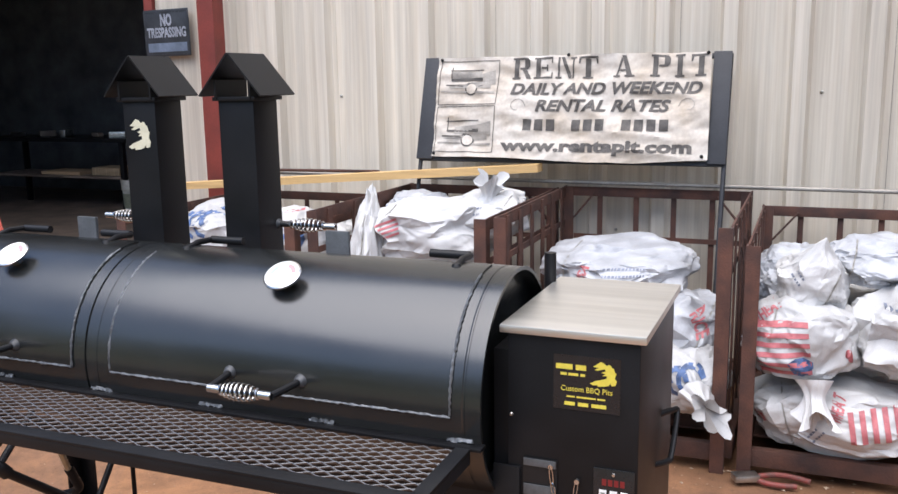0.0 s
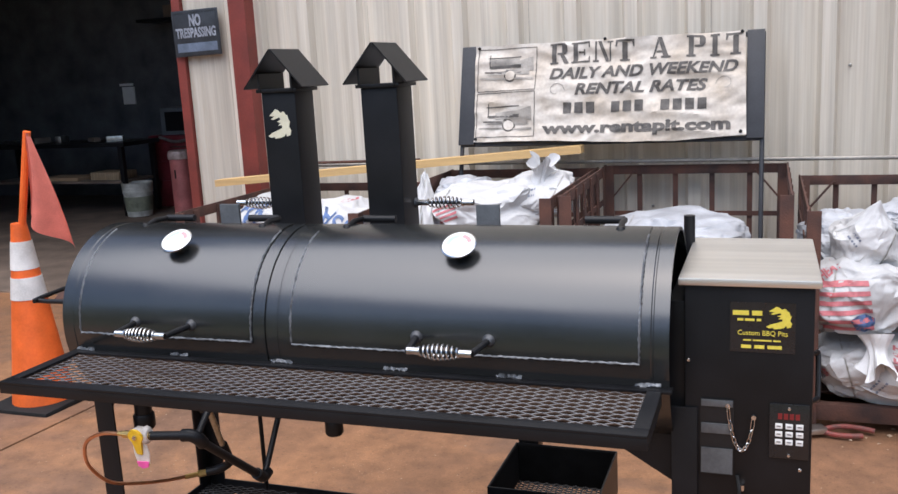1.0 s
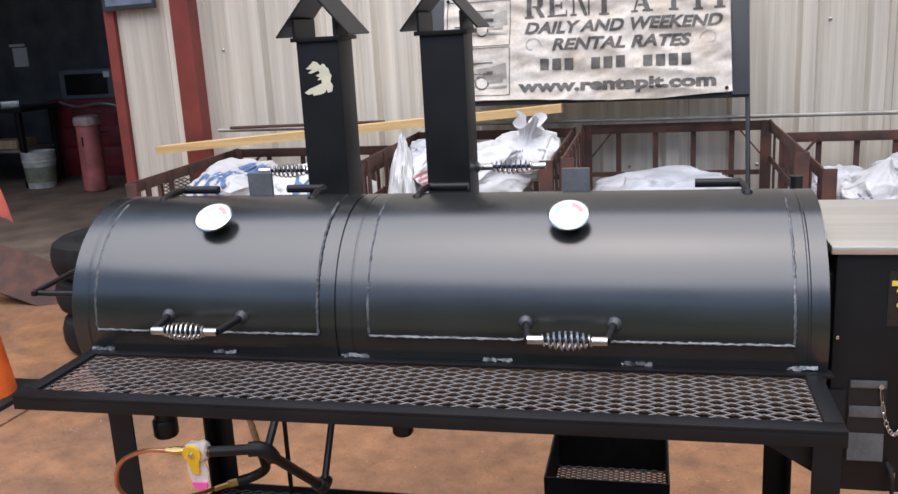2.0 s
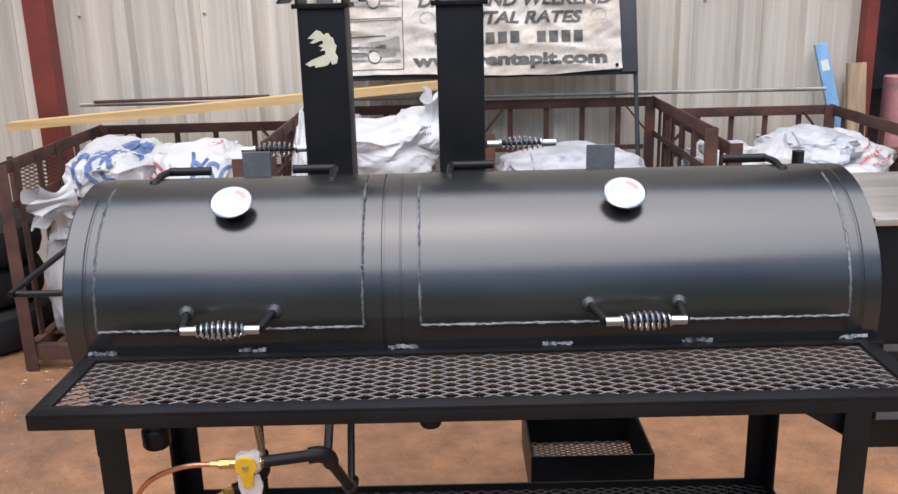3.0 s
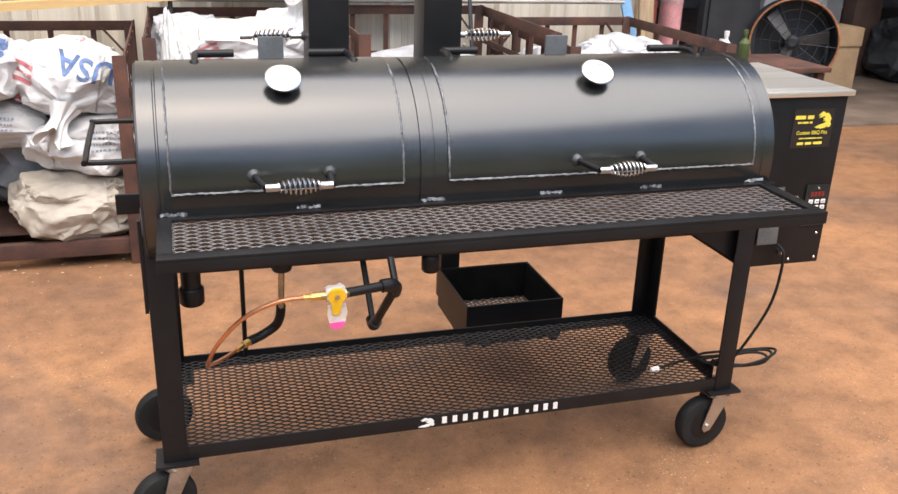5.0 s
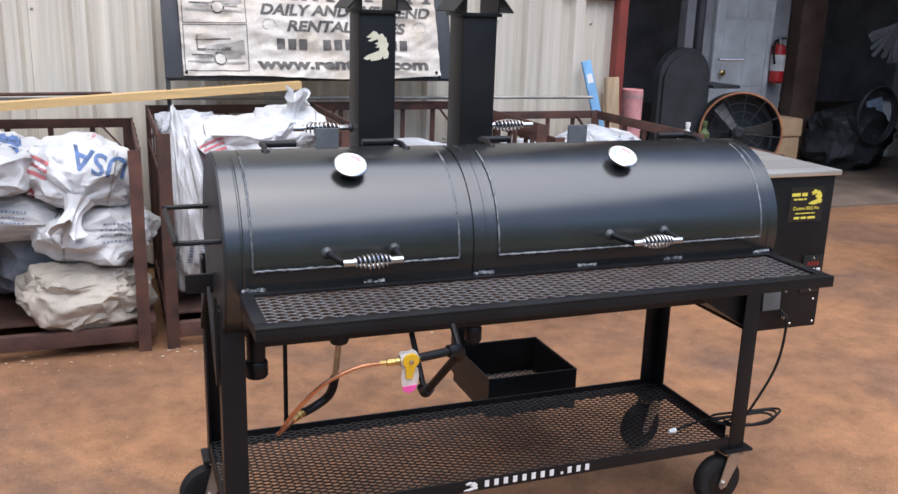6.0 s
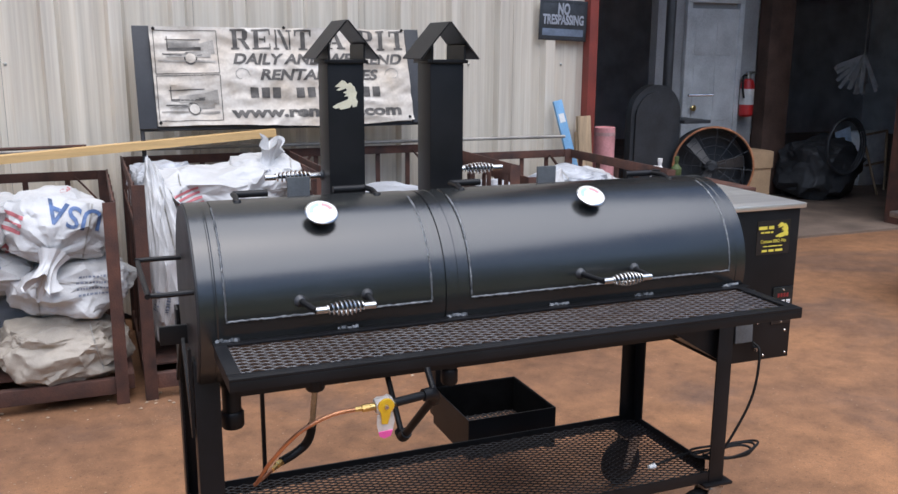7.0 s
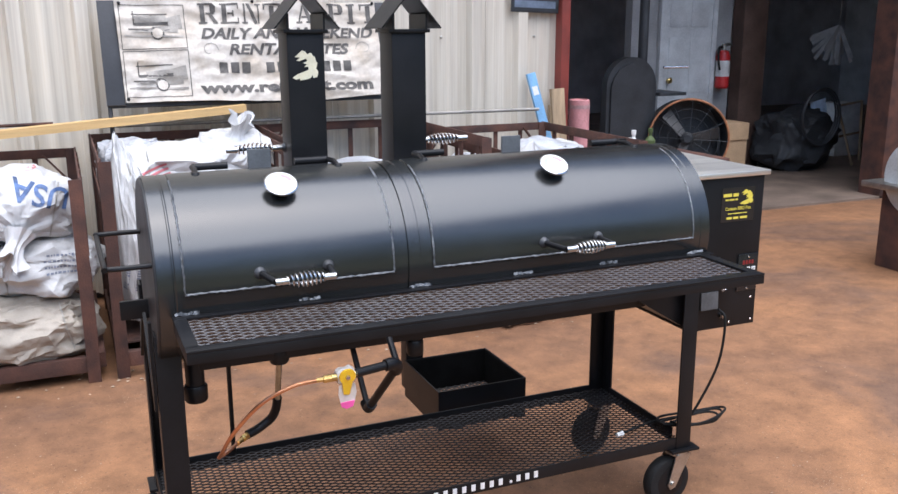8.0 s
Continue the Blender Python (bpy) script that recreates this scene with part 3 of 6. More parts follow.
def expanded(x0, x1, y0, y1, z, wide, tall, w, h, tilt=0.6):
    """Expanded steel: zigzag strands that touch at the knuckles."""
    verts, faces = [], []
    cols, rows = max(2, round((x1 - x0) / wide)), max(2, round((y1 - y0) / tall))
    dx, dy = (x1 - x0) / cols, (y1 - y0) / rows
    for j in range(rows):
        for half in (0, 1):
            off = dy * (j + 0.5 * half + 0.25)
            for i in range(cols * 2):
                ua, ub = i * dx / 2, (i + 1) * dx / 2
                s = 1 if (i + half) % 2 == 0 else -1
                va, vb = off - s * dy * 0.25, off + s * dy * 0.25
                za, zb = z - s * h * 0.3, z + s * h * 0.3
                n = len(verts)
                a, b = Vector((x0 + ua, y0 + va, za)), Vector((x0 + ub, y0 + vb, zb))
                d = (b - a).normalized()
                side = Vector((-d.y, d.x, 0)) * w / 2 + Vector((0, 0, tilt * w / 2))
                top = Vector((0, 0, h / 2)) - Vector((-d.y, d.x, 0)) * tilt * h / 2
                for p in (a, b):
                    verts += [p - side - top, p + side - top, p + side + top, p - side + top]
                faces += [(n, n + 4, n + 5, n + 1), (n + 1, n + 5, n + 6, n + 2), (n + 2, n + 6, n + 7, n + 3), (n + 3, n + 7, n + 4, n)]
    me = bpy.data.meshes.new("expanded_mesh")
    me.from_pydata([tuple(v) for v in verts], [], faces)
    bm = bmesh.new()
    bm.from_mesh(me)
    bpy.data.meshes.remove(me)
    return bm


# work shelf in front of the barrel
SX0, SX1, SY0, SY1, SZ = -0.759, 0.759, -0.415, -0.152, 0.911
shelf = part("shelf_frame", box(SX0, SX1, SY0, SY0 + 0.034, SZ - 0.006, SZ, 0.001), BLACK_FLAT, pit, "angle-iron shelf frame")
part("shelf_front", box(SX0, SX1, SY0, SY0 + 0.006, SZ - 0.029, SZ - 0.0062, 0.001), BLACK_FLAT, shelf)
part("shelf_rail", box(SX0, SX1 + 0.02, SY1 - 0.03, SY1, SZ - 0.006, SZ, 0.001), BLACK_FLAT, shelf)
for x0, x1, e0, e1 in ((SX0, SX0 + 0.03, SX0, SX0 + 0.006), (SX1 - 0.03, SX1, SX1 - 0.006, SX1)):
    part("shelf_rail", box(x0, x1, SY0 + 0.0345, SY1 - 0.0305, SZ - 0.006, SZ, 0.001), BLACK_FLAT, shelf)
    part("shelf_rail", box(e0, e1, SY0 + 0.0065, SY1 - 0.0305, SZ - 0.029, SZ - 0.0065, 0.0), BLACK_FLAT, shelf)
part("shelf_mesh", expanded(SX0 + 0.02, SX1 - 0.02, SY0 + 0.025, SY1 - 0.02, SZ - 0.009, 0.05, 0.0215, 0.0019, 0.0032, 0.4), surf("mesh_steel", (0.05, 0.05, 0.052), 0.34, 0.0, ior=1.75, var=0.4, scale=20, fine=160, bump=0.08, spec=0.7), shelf, "expanded steel mesh")
for x in (-0.752, -0.46, -0.17, 0.13, 0.40, 0.70):
    part("shelf_weld", bead([(x + 0.055 * i / 12, SY1 - 0.004, SZ + 0.002) for i in range(13)], 0.0065, int(x * 100)), WELD, shelf, "short weld bead")

# legs, lower rack and casters
LX0, LX1, LY0, LY1 = -0.797, 0.795, -0.078, 0.40
for x in (LX0, LX1 - 0.06):
    for y in (LY0, LY1 - 0.055):
        top = 0.84 if y < 0 else 0.86
        d = 0.027 if x > 0 and y < 0 else 0.0
        bm = box(x + d * 1.2, x + 0.06 + d, y if y < 0 else y + 0.05, y + 0.006 if y < 0 else y + 0.056, 0.236, top, 0.001)
        sx = x + 0.054 + d if x > 0 else x
        box(sx, sx + 0.006, y + 0.006 if y < 0 else y - 0.005, y + 0.055 if y < 0 else y + 0.05, 0.236, top, 0.001, bm)
        leg = part("leg", bm, BLACK_FLAT, pit)
for y0, y1 in ((LY0 + 0.002, LY0 + 0.008), (LY1 - 0.008, LY1 - 0.002)):
    part("lower_rail", box(LX0 + 0.06, LX1 - 0.028 if y0 < 0 else LX1 - 0.06, y0, y1, 0.237, 0.274 if y0 < 0 else 0.285, 0.001), BLACK_FLAT, pit)
for x0, x1 in ((LX0 + 0.002, LX0 + 0.008), (LX1 - 0.008, LX1 - 0.002)):
    part("lower_rail", box(x0, x1, LY0 + 0.055, LY1 - 0.055, 0.237, 0.285, 0.001), BLACK_FLAT, pit)
part("lower_mesh", expanded(LX0 + 0.01, LX1 - 0.01, LY0 + 0.012, LY1 - 0.012, 0.266, 0.04, 0.0192, 0.0021, 0.0028), BLACK_FLAT, pit, "expanded steel lower rack")
for a, b in (((LX0 - 0.006, 0.12, 0.86), (LX0 - 0.006, -0.04, 0.66)), ((LX0 - 0.006, -0.05, 0.87), (LX0 - 0.006, -0.05, 0.64)), ((LX0 - 0.006, 0.14, 0.86), (LX0 - 0.006, 0.34, 0.66))):
    part("brace", beam(a, b, 0.02, 0.008, up=(1, 0, 0)), BLACK_FLAT, pit)


def caster(x, y, turn):
    """A swivel caster under a leg: plate, fork, tyre, hub and axle."""
    m = Matrix.Translation((x, y, 0.036)) @ Matrix.Rotation(radians(turn), 4, "Z")
    rad = 0.083
    c = part("caster_plate", box(x - 0.05, x + 0.055, y - 0.045, y + 0.045, 0.226, 0.235, 0.002), BLACK_FLAT, pit)
    part("swivel", disc_stack([(0.036, 0.208), (0.036, 0.226)], (x, y, 0), (0, 0, 1), 20), ZINC, c)
    off = 0.04
    for s in (-1, 1):
        bm = slab([(-0.03, 0.178), (0.03, 0.178), (off + 0.018, rad - 0.004), (off + 0.008, rad - 0.02), (off - 0.012, rad - 0.014)], 0.004, m @ Matrix.Translation((0, s * 0.03, 0)) @ FACING)
        part("fork", bm, ZINC, c, "zinc-plated fork")
    cen = m @ Vector((off, 0, rad))
    axis = m.to_3x3() @ Vector((0, 1, 0))
    w = part("wheel", disc_stack([(0.05, -0.022), (0.066, -0.023), (0.078, -0.02), (rad - 0.001, -0.012), (rad, 0), (rad - 0.001, 0.012), (0.078, 0.02), (0.066, 0.023), (0.05, 0.022)], cen, axis, 36), RUBBER, c, "black rubber tyre")
    part("hub", disc_stack([(0.018, -0.027), (0.05, -0.0225), (0.05, 0.0225), (0.018, 0.027)], cen, axis, 24), BLACK_FLAT, w)
    part("axle", tube([cen - axis * 0.04, cen + axis * 0.04], 0.008, 8), ZINC, w)


caster(LX0 + 0.03, LY0 + 0.03, 200)
caster(LX1, LY0 + 0.03, 184)
caster(LX0 + 0.03, LY1 - 0.03, 190)
caster(LX1 - 0.03, LY1 - 0.03, 192)

# brand strip on the lower rail, as plain marks
mark = slab([(x * 0.044, y * 0.03) for x, y in REPTILE], 0.001, upright(-0.118, LY0 - 0.001, 0.2555))
part("rail_emblem", mark, WHITE, pit, "white painted emblem")
for i in range(12):
    if i == 8:
        part("rail_mark", box(-0.068 + i * 0.0295, -0.06 + i * 0.0295, LY0 + 0.0008, LY0 + 0.002, 0.246, 0.254), WHITE, pit)
        continue
    x = -0.075 + i * 0.0295
    part("rail_mark", box(x, x + 0.013, LY0 + 0.0008, LY0 + 0.002, 0.246, 0.266), WHITE, pit, "white painted bar")

# pellet hopper at the end of the barrel
HX0, HX1, HY0, HY1 = 0.795, 1.052, -0.07, 0.355
hopper = part("hopper", box(HX0, HX1, HY0, HY1, 0.625, 1.112, 0.004), BLACK_FLAT, pit, "black sheet-steel pellet hopper")
bm = box(HX0 - 0.012, HX1 + 0.012, HY0 - 0.012, HY1 + 0.012, 1.112, 1.128, 0.003)
part("hopper_lid", bm, STAINLESS, hopper, "brushed stainless lid")
bm = bmesh.new()
for y in (HY0 + 0.02, HY1 - 0.05):
    v = [bm.verts.new((x, y, z)) for x, z in ((HX0 + 0.002, 0.635), (HX0 + 0.002, 0.78), (0.56, 0.83), (0.56, 0.78))]
bm.verts.ensure_lookup_table()
for f in ((0, 1, 2, 3), (7, 6, 5, 4), (0, 4, 5, 1), (1, 5, 6, 2), (2, 6, 7, 3), (3, 7, 4, 0)):
    bm.faces.new([bm.verts[i] for i in f])
part("burner_duct", bm, BLACK_FLAT, hopper)
part("burner_housing", box(0.76, HX0 + 0.003, -0.05, 0.2, 0.78, 1.07, 0.003), BLACK_FLAT, hopper)
part("hopper_post", tube([(0.775, 0.31, 0.95), (0.775, 0.31, 1.195)], 0.014, 14), BLACK_FLAT, hopper)
fy = HY0 - 0.0008
panel = part("control_panel", box(0.968, 1.047, fy - 0.004, fy, 0.74, 0.862, 0.002), surf("gloss_panel", (0.014, 0.014, 0.015), 0.2, var=0.1, scale=20, fine=100, bump=0.0), hopper, "black keypad panel")
for r in range(3):
    for c in range(3):
        x, z = 0.987 + c * 0.0205, 0.813 - r * 0.0175
        part("key", box(x - 0.0072, x + 0.0072, fy - 0.006, fy - 0.004, z - 0.006, z + 0.006, 0.001), WHITE, panel)
        part("key_mark", box(x - 0.004, x + 0.004, fy - 0.0066, fy - 0.006, z - 0.001, z + 0.001), INK_GREY, panel)
led = bpy.data.materials.new("red_led")
led.use_nodes = True
led.node_tree.nodes["Principled BSDF"].inputs["Base Color"].default_value = (0.12, 0.01, 0.01, 1)
led.node_tree.nodes["Principled BSDF"].inputs["Emission Color"].default_value = (1, 0.05, 0.05, 1)
led.node_tree.nodes["Principled BSDF"].inputs["Emission Strength"].default_value = 0.04
for i in range(4):
    part("digit", box(0.985 + i * 0.0115, 0.9935 + i * 0.0115, fy - 0.0046, fy - 0.004, 0.828, 0.841), led, panel, "dim red digit")
for z in (0.8515, 0.748):
    part("screw", disc_stack([(0.004, 0), (0.003, 0.003)], (1.007, fy - 0.004, z), (0, -1, 0), 10), CHROME, panel)
# the slide opening beside the panel
plate = part("slot_plate", box(0.828, 0.897, fy - 0.0025, fy, 0.69, 0.862), surf("slot_black", (0.006, 0.006, 0.007), 0.5, var=0.2, scale=20, fine=100), hopper)
for z0, z1 in ((0.846, 0.861), (0.785, 0.808)):
    part("slot_lip", box(0.83, 0.895, fy - 0.006, fy - 0.0026, z0, z1, 0.001), bpy.data.materials["grey_primer_steel"], plate, "grey steel lip")
part("slot_ramp", box(0.83, 0.895, -0.004, 0.0, -0.028, 0.028, 0.0, m=Matrix.Translation((0, fy - 0.0035, 0.723)) @ Matrix.Rotation(radians(-3), 4, "X")), bpy.data.materials["grey_primer_steel"], plate, "grey steel ramp")
# safety chain
def chain_links(pts, parent):
    for i, (a, b) in enumerate(zip(pts, pts[1:])):
        a, b = Vector(a), Vector(b)
        d = (b - a).normalized()
        side = d.cross(Vector((0, -1, 0) if i % 2 else (0.7, -0.7, 0.1))).normalized()
        L, w = (b - a).length * 0.66, 0.0034
        loop = [((a + b) / 2) + d * L * math.cos(k * math.tau / 12) + side * w * math.sin(k * math.tau / 12) for k in range(12)]
        part("chain_link", tube(loop, 0.0011, 5, closed=True), CHROME, parent)
pts = []
for i in range(15):
    u = i / 14
    pts.append((0.885 + 0.052 * u, fy - 0.008, 0.848 - 0.02 * u - 0.085 * (1 - (2 * u - 1) ** 2) ** 0.75))
chain_links(pts, hopper)
for p in ((0.885, fy - 0.004, 0.85), (0.937, fy - 0.004, 0.828)):
    part("chain_screw", disc_stack([(0.006, 0), (0.005, 0.005)], p, (0, -1, 0), 10), CHROME, hopper)
for x, z in ((0.803, 0.945), (0.805, 0.79), (1.037, 0.64), (0.95, 0.64), (1.03, 0.715), (0.81, 0.71)):
    part("rivet", disc_stack([(0.0045, 0), (0.003, 0.002)], (x, fy, z), (0, -1, 0), 8), CHROME, hopper)
part("lock", tube([(0.915, fy - 0.004, 0.672), (0.915, fy - 0.004, 0.66)], 0.006, 8), CHROME, hopper)
# maker's decal: emblem in yellow, one line lettered, the rest as bars
decal = part("decal", box(0.888, 1.016, fy - 0.0006, fy, 0.97, 1.078), bpy.data.materials["gloss_panel"], hopper, "black maker's decal with yellow print")
dy = fy - 0.0016
part("decal_emblem", slab([(x * 0.05, y * 0.05) for x, y in REPTILE], 0.0008, upright(0.985, dy, 1.045)), YELLOW, decal, "yellow emblem")
for x0, x1, z0, z1 in ((0.893, 0.925, 1.05, 1.06), (0.931, 0.951, 1.05, 1.06), (0.902, 0.914, 1.038, 1.043), (0.917, 0.936, 1.038, 1.043), (0.94, 0.949, 1.038, 1.043)):
    part("decal_bar", box(x0, x1, dy, dy + 0.0008, z0, z1), YELLOW, decal)
part("decal_text", letters("Custom BBQ Pits", 0.015, upright(0.952, dy, 1.012), 0.0004, width=0.098), YELLOW, decal)
for x0, x1, z0, z1 in ((0.914, 0.93, 0.995, 0.998), (0.933, 0.97, 0.995, 0.998), (0.973, 0.988, 0.995, 0.998), (0.91, 0.93, 0.979, 0.986), (0.936, 0.956, 0.979, 0.986), (0.962, 0.99, 0.979, 0.986)):
    part("decal_bar", box(x0, x1, dy, dy + 0.0008, z0, z1), YELLOW, decal)
# power cord from the hopper, coiled on the lower rack
cord = smooth_path([(0.905, HY0 - 0.002, 0.69), (0.91, HY0 - 0.03, 0.66), (0.905, -0.09, 0.52), (0.865, -0.06, 0.38), (0.82, -0.04, 0.30), (0.80, 0.0, 0.295)], 8)
part("power_cord", tube(cord, 0.0042, 8), RUBBER, hopper, "black power cord")
rng = random.Random(4)
for k in range(3):
    loop = [(0.885 + (0.11 + 0.012 * k) * math.cos(a * math.tau / 28), 0.0 + (0.03 + 0.008 * k) * math.sin(a * math.tau / 28), 0.283 + 0.008 * k + 0.008 * math.sin(a * 0.45 + k)) for a in range(28)]
    part("cord_coil", tube(loop, 0.0042, 7, closed=True), RUBBER, hopper)
part("cord_tail", tube(smooth_path([(0.85, 0.02, 0.295), (0.76, 0.04, 0.285), (0.68, 0.03, 0.28), (0.62, 0.02, 0.274)], 6), 0.0042, 7), RUBBER, hopper)
part("plug", tube([(0.63, 0.022, 0.275), (0.605, 0.02, 0.274)], [0.009, 0.007], 8), WHITE, hopper, "pale plug")

# drains, gas line and ash box below
for x, y, r, low in ((-0.70, 0.0, 0.030, 0.63), (-0.482, 0.0, 0.026, 0.70), (-0.098, 0.0, 0.024, 0.665)):
    d = part("drain", tube([(x, y, 0.89), (x, y, low + 0.02)], r - 0.006, 20), BLACK_FLAT, pit)
    part("drain_cap", disc_stack([(r - 0.004, low), (r, low + 0.006), (r, low + 0.04), (r - 0.003, low + 0.045)], (x, y, 0), (0, 0, 1), 20), BLACK_FLAT, d)
gas = part("gas_pipe", tube([(-0.385, -0.36, 0.785), (-0.295, -0.345, 0.788)], 0.0105, 14), BLACK_FLAT, pit, "black iron gas pipe")
part("elbow", tube(smooth_path([(-0.305, -0.347, 0.788), (-0.285, -0.343, 0.788), (-0.272, -0.335, 0.778), (-0.27, -0.32, 0.76)], 6), 0.015, 14), BLACK_FLAT, gas)
part("gas_pipe_leg", tube([(-0.272, -0.33, 0.77), (-0.268, -0.11, 0.585)], 0.0105, 14), BLACK_FLAT, gas)
part("elbow", tube(smooth_path([(-0.268, -0.12, 0.593), (-0.268, -0.09, 0.57), (-0.268, -0.065, 0.575)], 5), 0.015, 14), BLACK_FLAT, gas)
part("brace", tube([(-0.268, -0.075, 0.58), (-0.28, 0.16, 0.87)], 0.008, 10), BLACK_FLAT, gas)
part("brace", tube([(-0.272, -0.33, 0.79), (-0.272, -0.235, 0.872)], 0.008, 10), BLACK_FLAT, gas)
valve = part("valve_body", tube([(-0.44, -0.362, 0.784), (-0.428, -0.362, 0.784), (-0.427, -0.362, 0.784), (-0.395, -0.36, 0.785), (-0.394, -0.36, 0.785), (-0.38, -0.36, 0.785)], [0.009, 0.009, 0.014, 0.014, 0.01, 0.01], 12), BRASS, gas, "brass ball valve")
lever = [(0.019 * math.cos(radians(a)), 0.004 + 0.019 * math.sin(radians(a))) for a in range(-50, 231, 20)] + [(-0.008, -0.042), (0.006, -0.044)]
part("valve_handle", slab(lever, 0.006, upright(-0.408, -0.384, 0.785, lean=-12)), surf("yellow_plastic", (0.85, 0.5, 0.02), 0.45, var=0.1, scale=20, fine=100), valve, "yellow valve handle")
part("handle_screw", disc_stack([(0.006, 0), (0.005, 0.004)], (-0.408, -0.3855, 0.789), (0, -0.98, -0.2), 10), CHROME, valve)
CLEAR_TAG = surf("clear_tag", (0.62, 0.56, 0.5), 0.3, var=0.2, scale=40, fine=100)
part("valve_wrap", disc_stack([(0.017, -0.02), (0.021, -0.012), (0.019, 0.004), (0.022, 0.014), (0.015, 0.022)], (-0.408, -0.36, 0.785), (1, 0, 0.1), 9), CLEAR_TAG, valve, "crumpled clear plastic wrap")
part("valve_tag", slab([(-0.02, 0.012), (0.018, 0.014), (0.022, -0.008), (0.017, -0.036), (-0.015, -0.038), (-0.021, -0.012)], 0.002, upright(-0.406, -0.372, 0.754, lean=-6)), CLEAR_TAG, valve, "crumpled clear plastic tag")
part("tag_edge", slab([(-0.017, 0.006), (0.017, 0.008), (0.013, -0.006), (-0.002, -0.011), (-0.014, -0.005)], 0.003, upright(-0.406, -0.3705, 0.716, lean=-6)), PINK, valve, "pink tape")
part("fitting", tube([(-0.475, -0.36, 0.783), (-0.46, -0.361, 0.783), (-0.459, -0.361, 0.783), (-0.44, -0.362, 0.784)], [0.006, 0.006, 0.0095, 0.0095], 6), BRASS, gas, "brass fitting")
part("copper_line", tube(smooth_path([(-0.465, -0.36, 0.783), (-0.53, -0.355, 0.775), (-0.6, -0.335, 0.735), (-0.655, -0.28, 0.65), (-0.675, -0.2, 0.565), (-0.668, -0.12, 0.52), (-0.63, -0.03, 0.49), (-0.59, 0.04, 0.478)], 8), 0.0048, 10), COPPER, gas, "bent copper gas line")
part("fitting", tube([(-0.6, 0.02, 0.481), (-0.582, 0.052, 0.476), (-0.581, 0.054, 0.476), (-0.558, 0.08, 0.474)], [0.007, 0.007, 0.01, 0.01], 6), BRASS, gas, "brass fitting")
part("elbow", tube(smooth_path([(-0.565, 0.075, 0.475), (-0.53, 0.09, 0.482), (-0.495, 0.09, 0.505), (-0.484, 0.07, 0.54), (-0.482, 0.05, 0.58)], 6), 0.0125, 14), BLACK_FLAT, gas)
part("flex_line", tube([(-0.482, 0.05 - 0.0022 * i, 0.575 + 0.006 * i) for i in range(22)], [0.0075 + 0.0012 * (i % 2) for i in range(22)], 10), surf("braided_hose", (0.45, 0.4, 0.3), 0.35, 0.9, var=0.3, scale=50, fine=300), gas, "braided connector")
part("rod", tube([(-0.56, 0.37, 0.86), (-0.56, 0.37, 0.28)], 0.007, 8), BLACK_FLAT, gas)
# ash box hung behind the rack, open above, mesh floor
ash = part("ash_box", box(0.162, 0.505, 0.46, 0.464, 0.182, 0.326), BLACK_FLAT, pit, "open black steel box with a mesh floor")
for q in ((0.162, 0.505, 0.796, 0.8), (0.162, 0.166, 0.4642, 0.7958), (0.501, 0.505, 0.4642, 0.7958)):
    part("side_wall", box(*q, 0.182, 0.326), BLACK_FLAT, ash)
# inner faces lined in a flatter, deeper black than the outside
LINING_BLACK = surf("lining_black", (0.005, 0.005, 0.005), 0.9, spec=0.1, var=0.4, scale=20, fine=120, bump=0.2)
for q in ((0.1665, 0.5005, 0.7925, 0.7955), (0.1665, 0.1695, 0.4645, 0.792), (0.4975, 0.5005, 0.4645, 0.792)):
    part("soot_lining", box(*q, 0.191, 0.322), LINING_BLACK, ash, "matt black inner face")
part("box_mesh", expanded(0.17, 0.497, 0.464, 0.792, 0.19, 0.033, 0.0165, 0.0028, 0.003), BLACK_FLAT, ash)
for x in (0.2, 0.44):
    part("hook", box(x, x + 0.03, 0.40, 0.4598, 0.205, 0.211), BLACK_FLAT, ash)
part("box_duct", box(0.17, 0.24, 0.8005, 0.86, 0.2, 0.86, 0.003), BLACK_FLAT, pit)
part("box_arm", box(0.18, 0.23, 0.4, 0.8, 0.8, 0.83, 0.002), BLACK_FLAT, pit)
# unseen block added under the barrel to keep the shelf mesh openings dark
part("dark_backing", box(-0.71, 0.73, -0.02, 0.25, 0.715, 0.80, 0.004), BLACK_FLAT, pit)

